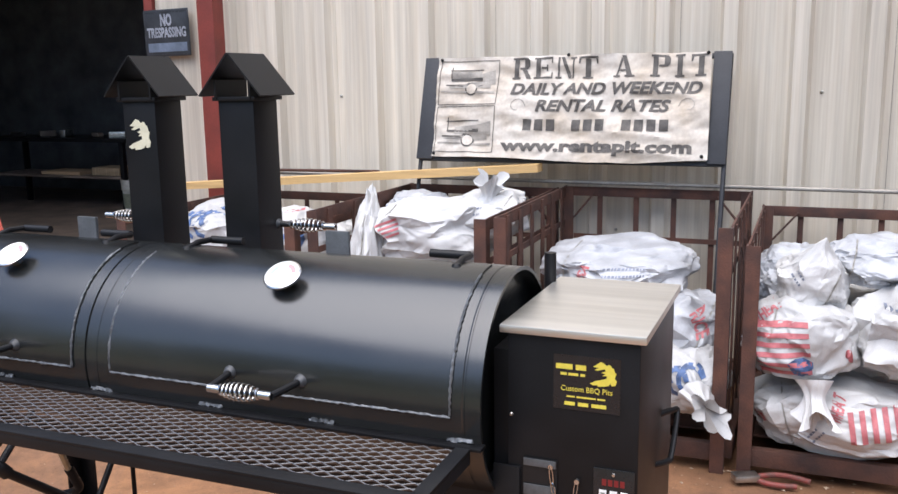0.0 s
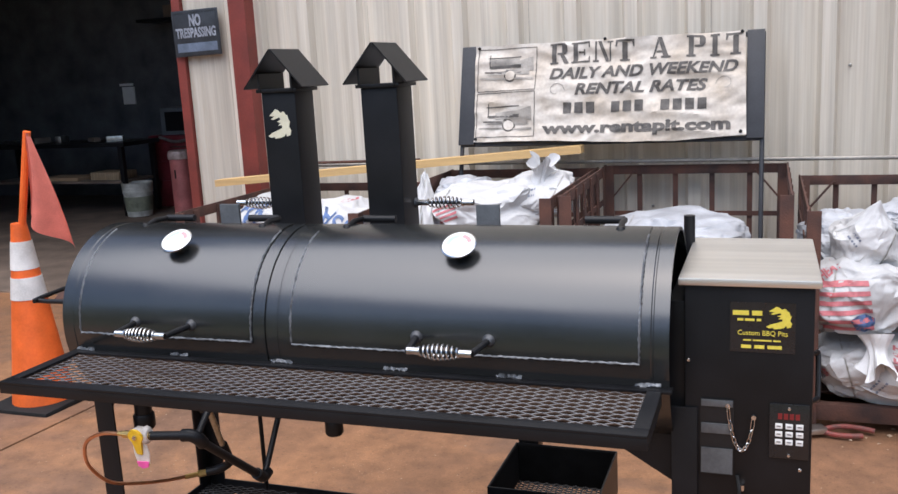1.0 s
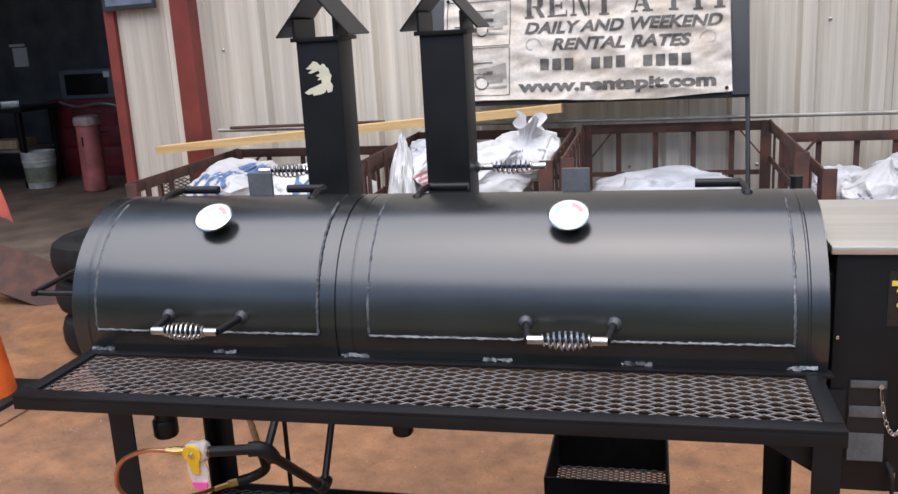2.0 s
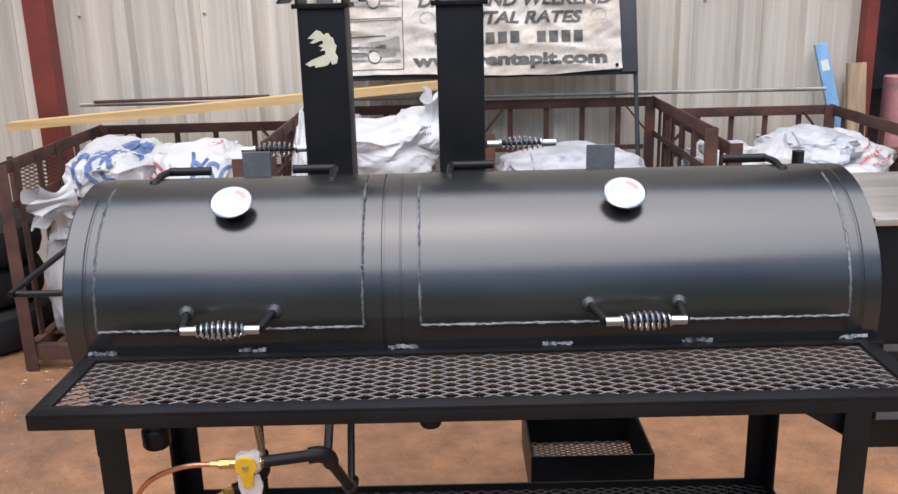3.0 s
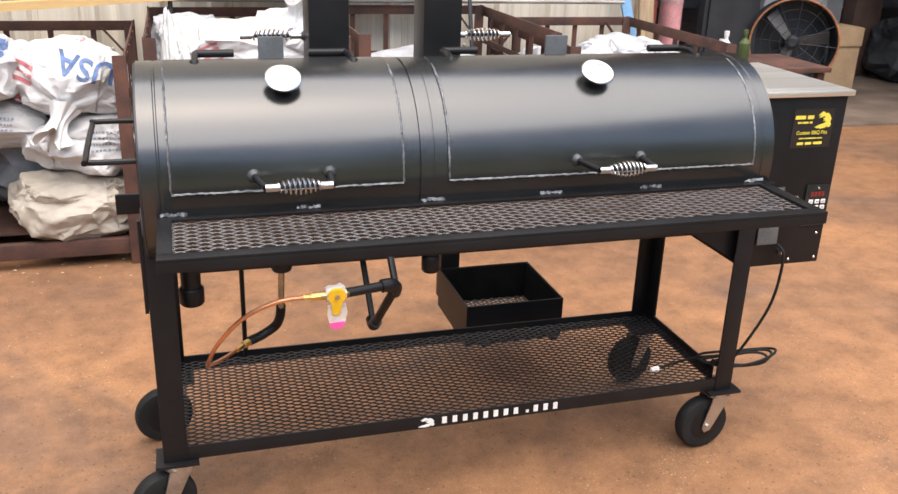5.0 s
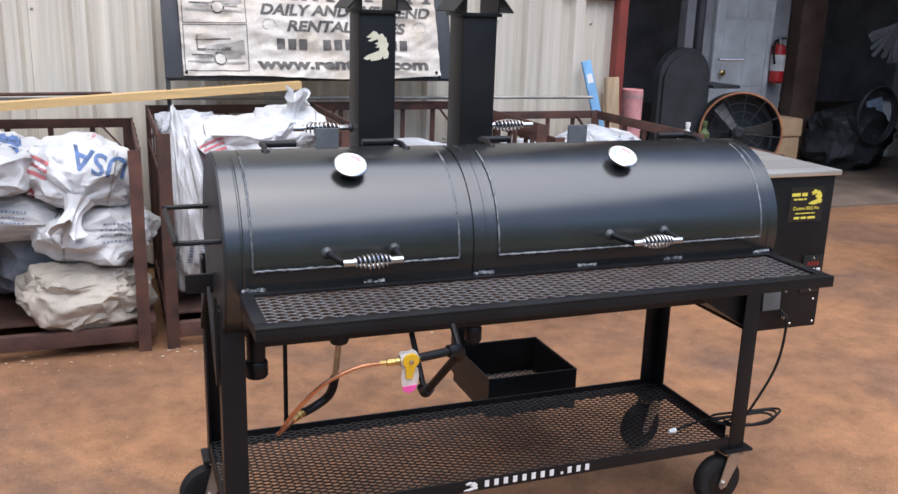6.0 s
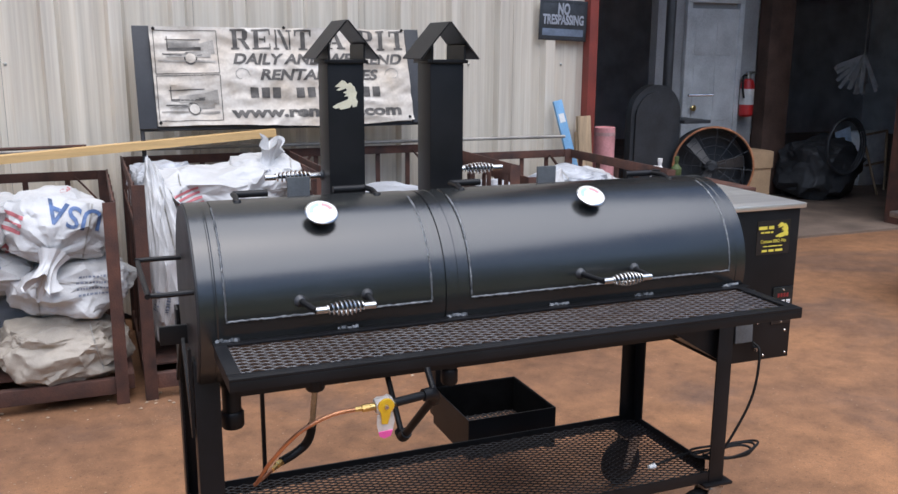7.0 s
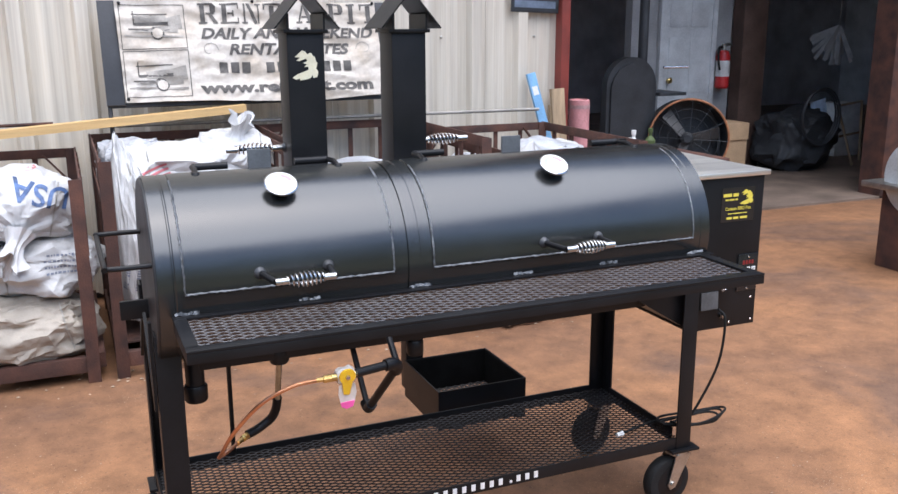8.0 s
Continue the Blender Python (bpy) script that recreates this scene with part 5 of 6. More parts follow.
def bm_at(u, v):
    return BM @ Matrix.Translation((-BW / 2 + BW * u, BH / 2 - BH * v, 0.02))


for text, u0, u1, v, size, bold, sh in (("DAILY AND WEEKEND", 0.29, 0.97, 0.335, 0.085, 0.003, 0.25), ("RENTAL RATES", 0.385, 0.865, 0.5, 0.085, 0.003, 0.25), ("www.rentapit.com", 0.275, 0.955, 0.885, 0.085, 0.004, 0)):
    on_banner("lettering", letters(text, size, bm_at((u0 + u1) / 2, v), 0.0, width=BW * (u1 - u0), bold=bold, shear=sh), INK_GREY)
# the headline, cut as stencil slab-serif capitals on a body 1 wide and 1 high
STEM = [[(0.1, 0), (0.34, 0), (0.34, 1), (0.1, 1)], [(0, 0), (0.44, 0), (0.44, 0.09), (0, 0.09)], [(0, 0.91), (0.44, 0.91), (0.44, 1), (0, 1)]]
BOWL = [[(0.38, 0.91), (0.7, 0.91), (0.7, 1), (0.38, 1)], [(0.62, 0.52), (0.76, 0.46), (0.9, 0.6), (0.9, 0.86), (0.76, 1), (0.62, 0.96)], [(0.38, 0.46), (0.7, 0.46), (0.7, 0.55), (0.38, 0.55)]]
CAPITALS = {
    "R": STEM + BOWL + [[(0.52, 0.44), (0.74, 0.44), (0.98, 0.05), (1.0, 0), (0.76, 0)]],
    "P": STEM + BOWL,
    "E": STEM + [[(0.38, 0.91), (0.9, 0.91), (0.9, 0.72), (0.96, 0.72), (0.96, 1), (0.38, 1)], [(0.38, 0.46), (0.64, 0.46), (0.64, 0.36), (0.72, 0.36), (0.72, 0.65), (0.64, 0.65), (0.64, 0.55), (0.38, 0.55)], [(0.38, 0), (0.96, 0), (0.96, 0.3), (0.9, 0.3), (0.9, 0.09), (0.38, 0.09)]],
    "N": [[(0.1, 0), (0.2, 0), (0.2, 1), (0.1, 1)], [(0, 0), (0.3, 0), (0.3, 0.09), (0, 0.09)], [(0.24, 1), (0.42, 1), (0.8, 0.12), (0.8, 0), (0.66, 0)], [(0.84, 0), (0.92, 0), (0.92, 1), (0.84, 1)], [(0.72, 0.91), (1.02, 0.91), (1.02, 1), (0.72, 1)]],
    "T": [[(0.36, 0.09), (0.62, 0.09), (0.62, 0.88), (0.36, 0.88)], [(0.24, 0), (0.74, 0), (0.74, 0.09), (0.24, 0.09)], [(0.02, 0.91), (0.96, 0.91), (0.96, 1), (0.02, 1)], [(0.02, 0.68), (0.09, 0.68), (0.14, 0.9), (0.02, 0.9)], [(0.96, 0.68), (0.89, 0.68), (0.84, 0.9), (0.96, 0.9)]],
    "A": [[(0.36, 1), (0.56, 1), (0.9, 0.09), (0.64, 0.09), (0.46, 0.72)], [(0.43, 0.78), (0.36, 0.94), (0.12, 0.09), (0.2, 0.09)], [(0, 0), (0.32, 0), (0.32, 0.09), (0, 0.09)], [(0.54, 0), (1.02, 0), (1.02, 0.09), (0.54, 0.09)], [(0.3, 0.28), (0.58, 0.28), (0.55, 0.37), (0.32, 0.37)]],
    "I": STEM,
}
uu = 0.292
for ch in "RENT A PIT":
    wide = {" ": 0.05, "I": 0.055}.get(ch, 0.085)
    for shape in CAPITALS.get(ch, ()):
        b = bmesh.new()
        m = bm_at(uu, 0.225)
        b.faces.new([b.verts.new(m @ Vector((x * 0.073 * BW, y * 0.115, 0))) for x, y in shape])
        on_banner("lettering", b, INK_GREY)
    uu += wide - 0.0032
u = 0.35
for n in (3, 3, 4):
    for k in range(n):
        b = bmesh.new()
        m = bm_at(u, 0.68)
        vs = [b.verts.new(m @ Vector(c)) for c in ((0, -0.03, 0), (0.046, -0.03, 0), (0.046, 0.03, 0), (0, 0.03, 0))]
        b.faces.new(vs)
        on_banner("number_bar", b, INK_GREY)
        u += 0.043
    u += 0.05


def flat(shape, m):
    b = bmesh.new()
    b.faces.new([b.verts.new(m @ Vector((x, y, 0))) for x, y in shape])
    return b


def line(xa, ya, xb, yb, w=0.004):
    d = Vector((xb - xa, yb - ya)).normalized() * w / 2
    return [(xa + d.y, ya - d.x), (xb + d.y, yb - d.x), (xb - d.y, yb + d.x), (xa - d.y, ya + d.x)]


INK_FADED = surf("faded_print", (0.32, 0.29, 0.25), 0.6, var=0.35, scale=12, fine=90)
for v0, v1 in ((0.04, 0.48), (0.5, 0.95)):
    m = bm_at(0.125, (v0 + v1) / 2)
    w, h = BW * 0.115, BH * (v1 - v0) / 2
    for q in ((-w, -h, w, -h), (-w, h, w, h), (-w, -h, -w, h), (w, -h, w, h)):
        on_banner("picture_border", flat(line(*q), m), INK_GREY)
    dy = 0.02 if v0 < 0.3 else -0.005
    on_banner("picture_shape", flat([(-0.1, dy + 0.04), (0.07, dy + 0.045), (0.08, dy + 0.01), (-0.09, dy + 0.0)] if v0 < 0.3 else [(-0.06, dy + 0.02), (0.11, dy + 0.03), (0.1, dy - 0.02), (-0.06, dy - 0.02)], m), INK_FADED, "faded printed barrel shape")
    on_banner("picture_shape", flat([(-0.1, dy + 0.002), (0.08, dy + 0.008), (0.08, dy - 0.008), (-0.1, dy - 0.012)], m), INK_GREY)
    on_banner("picture_shape", flat([(-0.12, dy - 0.05), (0.13, dy - 0.05), (0.13, dy - 0.012), (0.02, dy - 0.02)], m), INK_FADED)
    for r, ink in ((0.036, INK_GREY), (0.028, BANNER)):
        on_banner("picture_wheel", flat([(0.02 + r * math.cos(k * math.tau / 20), dy - 0.055 + r * math.sin(k * math.tau / 20)) for k in range(20)], m @ Matrix.Translation((0, 0, 0))), ink) if ink is INK_GREY else part("picture_wheel", wrap_on(flat([(0.02 + r * math.cos(k * math.tau / 20), dy - 0.055 + r * math.sin(k * math.tau / 20)) for k in range(20)], m), ban_bvh, BWAY, 0.005, 0.03), BANNER, banner)
    on_banner("picture_shape", flat(line(-0.1, dy - 0.01, -0.1, dy + 0.07, 0.006), m), INK_GREY)
    on_banner("picture_shape", flat([(-0.11, dy + 0.046), (0.08, dy + 0.05), (0.08, dy + 0.056), (-0.11, dy + 0.052)], m), INK_GREY)
    on_banner("picture_shape", flat([(-0.03, dy - 0.03), (0.085, dy - 0.026), (0.085, dy - 0.038), (0.058, dy - 0.042), (0.05, dy - 0.02), (-0.005, dy - 0.02), (-0.016, dy - 0.046), (-0.13, dy - 0.036), (-0.13, dy - 0.03)], m), INK_GREY)
    on_banner("picture_shape", flat([(0.075, dy + 0.03), (0.15, dy + 0.05), (0.155, dy - 0.03), (0.085, dy - 0.024)], m), INK_FADED)
    on_banner("picture_shape", flat([(-0.155, dy - 0.065), (0.155, dy - 0.07), (0.155, dy - 0.082), (-0.155, dy - 0.074)], m), INK_FADED)
for uu, s in ((0.32, 1), (0.93, -1)):
    m = bm_at(uu, 0.5)
    for k in range(8):
        a, b2 = k * 0.62, (k + 1) * 0.62
        ra, rb = 0.05 - k * 0.004, 0.05 - (k + 1) * 0.004
        on_banner("flourish", flat(line(s * ra * math.cos(a), ra * math.sin(a), s * rb * math.cos(b2), rb * math.sin(b2), 0.004), m), INK_FADED)
for uu, vv in ((0.012, 0.03), (0.5, 0.005), (0.985, 0.015), (0.012, 0.97), (0.985, 0.96)):
    part("grommet_tie", disc_stack([(0.009, 0), (0.009, 0.004), (0.004, 0.008)], bm_at(uu, vv) @ Vector((0, 0, -0.012)), -BWAY, 10), RUBBER, banner)


# ---- warning signs ----
def warning_sign(x0, x1, z0, z1, tilt):
    s = thing("warning_sign", "weathered black no-trespassing sign screwed to the siding", "sign", ((x0 + x1) / 2, WALL - 0.05, (z0 + z1) / 2), "no-trespassing signs")
    m = upright((x0 + x1) / 2, WALL - 0.052, (z0 + z1) / 2) @ Matrix.Rotation(radians(tilt), 4, "Z")
    w, h = (x1 - x0) / 2, (z1 - z0) / 2
    part("sign_plate", box(-w, w, -h, h, -0.004, 0.0, 0.003, m=m), SIGN_BLACK, s)
    grey = bpy.data.materials.get("sign_grey") or surf("sign_grey", (0.3, 0.32, 0.36), 0.5, var=0.25, scale=12, fine=90)
    for q in ((-w + 0.012, w - 0.012, h - 0.02, h - 0.012), (-w + 0.012, w - 0.012, -h + 0.012, -h + 0.02), (-w + 0.012, -w + 0.02, -h + 0.02, h - 0.02), (w - 0.02, w - 0.012, -h + 0.02, h - 0.02)):
        part("sign_border", box(*q, 0.0005, 0.0015, m=m), SIGN_BLACK, s)
    part("sign_lettering", letters("NO", 0.1, m @ Matrix.Translation((0, h * 0.52, 0.002)), 0.0005, width=w * 0.5, bold=0.004), grey, s, "pale grey lettering")
    part("sign_lettering", letters("TRESPASSING", 0.085, m @ Matrix.Translation((0, h * 0.0, 0.002)), 0.0005, width=w * 1.72, bold=0.003), grey, s, "pale grey lettering")
    part("sign_strip", box(-w + 0.025, w - 0.025, -h + 0.03, -h * 0.42, 0.0005, 0.0015, m=m), surf("sign_blue_grey", (0.12, 0.15, 0.2), 0.5, var=0.3, scale=12, fine=90) if "sign_blue_grey" not in bpy.data.materials else bpy.data.materials["sign_blue_grey"], s)


warning_sign(-2.80, -2.44, 1.765, 2.065, 1)
warning_sign(1.84, 2.2, 1.655, 1.92, -2)

# ---- traffic cone ----
CX, CY = -2.56, 1.47
cone = thing("traffic_cone", "orange traffic cone with white sleeves and a drooping flag", "traffic cone", (CX, CY, 0))
part("cone_base", box(CX - 0.2, CX + 0.2, CY - 0.2, CY + 0.2, 0, 0.035, 0.012), RUBBER, cone, "black rubber base")


def cone_ring(z0, z1, grow=0.0):
    r = lambda z: 0.155 - 0.118 * z / 0.95
    return disc_stack([(r(z0) + grow, z0), (r((z0 + z1) / 2) + grow, (z0 + z1) / 2), (r(z1) + grow, z1)], (CX, CY, 0), (0, 0, 1), 40)


part("cone_body", cone_ring(0.035, 0.95), ORANGE, cone)
part("sleeve", cone_ring(0.57, 0.68, 0.003), REFLECT, cone, "scuffed white reflective sleeve")
part("sleeve", cone_ring(0.72, 0.86, 0.003), REFLECT, cone, "scuffed white reflective sleeve")
part("flag_stick", tube([(CX + 0.02, CY, 0.93), (CX + 0.135, CY, 1.4)], 0.018, 10), ORANGE, cone)
bm = bmesh.new()
g = []
for i in range(15):
    row = []
    for j in range(21):
        u, v = i / 14, j / 20
        x = CX + 0.135 - 0.085 * v + u * (0.02 + 0.25 * v) + 0.01
        z = 1.395 - 0.40 * v - 0.16 * u * v - 0.02 * u
        y = CY - 0.02 + 0.05 * math.sin(u * 7 + v * 2) * (0.3 + v) * 0.8
        row.append(bm.verts.new((x, y, z)))
    g.append(row)
for i in range(14):
    for j in range(20):
        bm.faces.new((g[i][j], g[i + 1][j], g[i + 1][j + 1], g[i][j + 1]))
part("flag", bm, FLAG, cone, "faded orange cloth flag")

# ---- worn tyres, mesh sheet and scrap beside the crates ----
for k, (x, y) in enumerate(((-2.32, 2.3), (-2.36, 2.34), (-2.34, 2.32))):
    z = 0.1 + k * 0.2
    t = single("worn_tyre", disc_stack([(0.17, -0.07), (0.2, -0.095), (0.26, -0.1), (0.3, -0.075), (0.315, -0.03), (0.315, 0.03), (0.3, 0.075), (0.26, 0.1), (0.2, 0.095), (0.17, 0.07)], (x, y, z), (0, 0, 1), 40), RUBBER, "worn black tyre in a stack beside the crate", "tyre", "stacked tyres")
bm = expanded(-0.2, 0.2, -0.16, 0.16, 0, 0.05, 0.022, 0.005, 0.003)
bmesh.ops.transform(bm, matrix=Matrix.Translation((-2.2, 2.95, 0.62)) @ Matrix.Rotation(radians(80), 4, "X"), verts=bm.verts)
ms = thing("mesh_offcut", "rusty expanded-metal offcut standing on its frame", "metal mesh", (-2.2, 2.95, 0))
part("mesh_sheet", bm, RUST, ms)
for x in (-2.4, -2.0):
    part("mesh_leg", box(x - 0.012, x + 0.012, 2.94, 2.965, 0, 0.79), RUST, ms)
single("scrap_plate", box(-0.36, 0.36, -0.16, 0.16, 0.0, 0.02, 0.004, m=Matrix.Translation((-3.4, 3.0, 0.12)) @ Matrix.Rotation(radians(18), 4, "Y") @ Matrix.Rotation(radians(38), 4, "X")), RUST, "bent rusty steel plate on the ground", "scrap metal")

# pliers on the ground by the crate post
DULL_GRIP = surf("grimy_red_grip", (0.26, 0.045, 0.035), 0.6, var=0.5, scale=30, fine=120, bump=0.2, c2=(0.1, 0.05, 0.04))
pl = thing("pipe_pliers", "dirty pipe pliers with red grips lying on the ground", "pliers", (1.24, 1.86, 0.02))
part("jaw", box(-0.05, 0.05, -0.03, 0.03, -0.012, 0.015, 0.008, m=Matrix.Translation((1.15, 1.84, 0.03)) @ Matrix.Rotation(radians(25), 4, "Z")), ZINC, pl, "grimy steel jaws")
part("grip", tube(smooth_path([(1.19, 1.86, 0.03), (1.26, 1.89, 0.035), (1.33, 1.90, 0.03), (1.39, 1.89, 0.025)]), [0.011] * 25, 10), DULL_GRIP, pl, "red grip")
part("grip", tube(smooth_path([(1.19, 1.84, 0.025), (1.24, 1.83, 0.02), (1.29, 1.83, 0.02), (1.34, 1.84, 0.02)]), [0.011] * 25, 10), DULL_GRIP, pl, "red grip")

# litter on the concrete
rng = random.Random(11)
bm = bmesh.new()
for k in range(900):
    if k < 200:
        x, y = rng.gauss(-1.75, 0.35), rng.gauss(1.45, 0.22)
    elif k < 340:
        x, y = rng.uniform(-2.0, 2.0), rng.uniform(1.75, 2.05)
    else:
        x, y = rng.uniform(-2.5, 2.5), rng.uniform(-1.0, 1.8)
    gz = 0.036 * min(1.0, max(0.0, (1.78 - y) / 1.18))
    s = rng.uniform(0.002, 0.0055) if k < 200 or k >= 340 else rng.uniform(0.004, 0.014)
    a = rng.uniform(0, math.tau)
    vs = [bm.verts.new((x + s * math.cos(a + q), y + s * rng.uniform(0.5, 1) * math.sin(a + q), gz + 0.002 + rng.uniform(0, 0.004))) for q in (0, 2.1, 4.2)]
    bm.faces.new(vs)
    top = bm.verts.new((x, y, gz + 0.003 + s * 0.5))
    for p, q in ((0, 1), (1, 2), (2, 0)):
        bm.faces.new((vs[p], vs[q], top))
single("litter", bm, surf("pale_chips", (0.38, 0.28, 0.19), 0.8, var=0.4, scale=30, fine=80), "pale chips and dead leaves scattered on the concrete", "litter", kind="stuff")

# ---- left bay: bench, bucket, cabinet, red cylinder ----
bench = thing("work_bench", "dark steel work bench cluttered with scrap", "bench", (-7.6, 7.4, 0))
part("bench_top", box(-8.9, -6.5, 7.1, 7.8, 0.88, 0.93, 0.004), BLACK_FLAT, bench)
part("bench_shelf", box(-8.8, -6.6, 7.15, 7.75, 0.42, 0.45, 0.004), INNER_FLOOR, bench)
for x in (-8.85, -6.62):
    for y in (7.12, 7.72):
        part("bench_leg", box(x, x + 0.06, y, y + 0.06, 0, 0.88, 0.003), BLACK_FLAT, bench)
single("cardboard_sheet", box(-8.0, -7.35, 7.2, 7.6, 0.45, 0.49, 0.004), CARD, "flat cardboard piece on the bench shelf", "cardboard")
single("parts_tray", box(-7.2, -6.75, 7.25, 7.6, 0.45, 0.55, 0.01), OLD_WOOD, "dull wooden tray of parts on the bench shelf", "tray")
for k in range(5):
    single("metal_offcut", box(-0.1, 0.1, -0.04, 0.04, 0, 0.05 + 0.02 * (k % 3), 0.006, m=Matrix.Translation((-8.5 + 0.42 * k, 7.35 + 0.1 * (k % 2), 0.93)) @ Matrix.Rotation(k * 0.9, 4, "Z")), (ZINC, INNER_FLOOR)[k % 2], "steel offcut lying on the bench", "offcut", "offcuts on the bench")
bk = thing("bucket", "grimy white five-gallon bucket on the floor", "bucket", (-6.45, 7.2, 0))
part("bucket_body", disc_stack([(0.15, 0.012), (0.175, 0.30), (0.185, 0.31), (0.185, 0.33), (0.178, 0.335), (0.185, 0.35), (0.185, 0.37), (0.18, 0.375), (0.187, 0.39), (0.187, 0.43), (0.17, 0.43), (0.165, 0.4)], (-6.45, 7.2, 0), (0, 0, 1), 36), surf("grimy_bucket", (0.5, 0.49, 0.44), 0.5, var=0.35, scale=9, fine=80), bk)
part("bucket_label", disc_stack([(0.162, 0.08), (0.174, 0.26)], (-6.45, 7.2, 0), (0, 0, 1), 36), surf("olive_label", (0.2, 0.21, 0.15), 0.6, var=0.3, scale=12, fine=80), bk, "dark olive label")
cab = thing("tool_cabinet", "dark red steel tool cabinet", "cabinet", (-6.3, 8.2, 0))
part("cabinet_body", box(-6.75, -5.6, 7.9, 8.5, 0.012, 0.95, 0.01), surf("dark_red_enamel", (0.16, 0.02, 0.025), 0.4, var=0.3, scale=5, fine=60), cab)
for z in (0.25, 0.5, 0.74):
    part("drawer", box(-6.7, -5.65, 7.885, 7.8998, z - 0.11, z + 0.11, 0.004), bpy.data.materials["dark_red_enamel"], cab)
    part("handle", tube([(-6.4, 7.875, z + 0.06), (-5.95, 7.875, z + 0.06)], 0.01, 8), CHROME, cab)
part("chain", tube(smooth_path([(-6.55, 7.87, 0.93), (-6.3, 7.86, 0.87), (-6.0, 7.86, 0.9), (-5.75, 7.87, 0.86)]), 0.02, 8), ZINC, cab, "hanging light chain")
mw = thing("grey_case", "grey metal case on the cabinet", "case", (-6.1, 8.2, 0.95))
part("case_body", box(-6.6, -5.75, 8.0, 8.4, 0.951, 1.3, 0.01), surf("grey_enamel", (0.14, 0.15, 0.16), 0.45, var=0.2, scale=6, fine=60), mw)
part("case_front", box(-6.52, -5.95, 7.985, 7.9995, 1.0, 1.25, 0.004), BLACK_FLAT, mw)
part("case_tag", box(-5.98, -5.9, 7.98, 7.9848, 1.2, 1.27), WHITE, mw, "white tag")
single("wall_notice", box(-7.95, -7.74, 8.98, 8.998, 1.35, 1.6), WHITE, "curled white paper notice on the back wall", "paper")
single("wall_notice", box(-7.99, -7.76, 8.98, 8.998, 1.615, 1.65), WHITE, "narrow white paper strip on the back wall", "paper")
for z in (2.45, 2.85):
    single("wall_shelf", box(-7.2, -4.6, 8.5, 9.0, z, z + 0.04, 0.003), BLACK_FLAT, "dark shelf on the back wall", "shelf", "shelves on the back wall")
for k in range(9):
    single("stored_box", box(-7.1 + 0.28 * k, -6.88 + 0.28 * k, 8.6, 8.9, 2.491 if k % 2 else 2.891, (2.491 if k % 2 else 2.891) + 0.14 + 0.03 * (k % 3), 0.006), (CARD, INNER_FLOOR, REFLECT)[k % 3], "small box stored on a high shelf", "box", "boxes on the high shelves")
rc = thing("red_cylinder", "tall red gas cylinder with a bare collar", "cylinder", (-5.55, 6.9, 0))
part("cylinder_body", disc_stack([(0.11, 0.012), (0.125, 0.03), (0.125, 0.72), (0.118, 0.76)], (-5.55, 6.9, 0), (0, 0, 1), 32), surf("faded_red_cylinder", (0.4, 0.12, 0.11), 0.5, var=0.3, scale=6, fine=70), rc)
part("collar", disc_stack([(0.14, 0.74), (0.142, 0.75), (0.142, 0.8), (0.13, 0.83), (0.11, 0.84)], (-5.55, 6.9, 0), (0, 0, 1), 32), surf("scuffed_collar", (0.4, 0.3, 0.27), 0.5, 0.3, var=0.4, scale=14, fine=70), rc, "scuffed pale collar")
part("stencil", box(-5.56, -5.54, 6.772, 6.776, 0.52, 0.62), RUBBER, rc)

# ---- right bay: smoker, fan, door, extinguisher and clutter ----
PY = 5.9
single("wall_partition", box(4.62, 5.93, PY, PY + 0.12, 0.02, 4.2), surf("grey_partition", (0.3, 0.3, 0.3), 0.7, var=0.2, scale=3, fine=60), "grey inner partition wall", "wall", kind="structure")
door = tagged(new("door_1"), "closed grimy white six-panel door", "door", kind="structure")
door.location = (5.32, PY, 0)
part("door_leaf", box(5.01, 5.63, PY - 0.04, PY - 0.002, 0.03, 2.04, 0.003), DOOR_WHITE, door)
for z0, z1 in ((0.2, 0.75), (0.86, 1.45), (1.56, 1.9)):
    for x0, x1 in ((5.07, 5.29), (5.35, 5.57)):
        bm = box(x0, x1, PY - 0.047, PY - 0.0405, z0, z1, 0.003)
        part("door_panel", bm, DOOR_WHITE, door)
for q in ((4.95, 5.01, 0.02, 2.1), (5.63, 5.69, 0.02, 2.1), (4.95, 5.69, 2.1, 2.16)):
    part("door_casing", box(q[0], q[1], PY - 0.055, PY - 0.001, q[2], q[3], 0.003), DOOR_WHITE, door)
part("door_knob", disc_stack([(0.012, 0), (0.012, 0.03), (0.03, 0.04), (0.032, 0.055), (0.02, 0.065)], (5.07, PY - 0.042, 1.0), (0, -1, 0), 16), BRASS, door)
ex = thing("fire_extinguisher", "red fire extinguisher hung on the partition", "fire extinguisher", (5.76, PY - 0.1, 0.9))
part("cylinder", disc_stack([(0.06, 0.9), (0.075, 0.92), (0.075, 1.24), (0.06, 1.29), (0.03, 1.31)], (5.76, PY - 0.1, 0), (0, 0, 1), 28), EXT_RED, ex)
part("label", disc_stack([(0.0765, 1.03), (0.0765, 1.2)], (5.76, PY - 0.1, 0), (0, 0, 1), 28), REFLECT, ex, "pale instruction label")
part("valve", tube([(5.76, PY - 0.1, 1.31), (5.76, PY - 0.1, 1.36)], 0.022, 10), ZINC, ex)
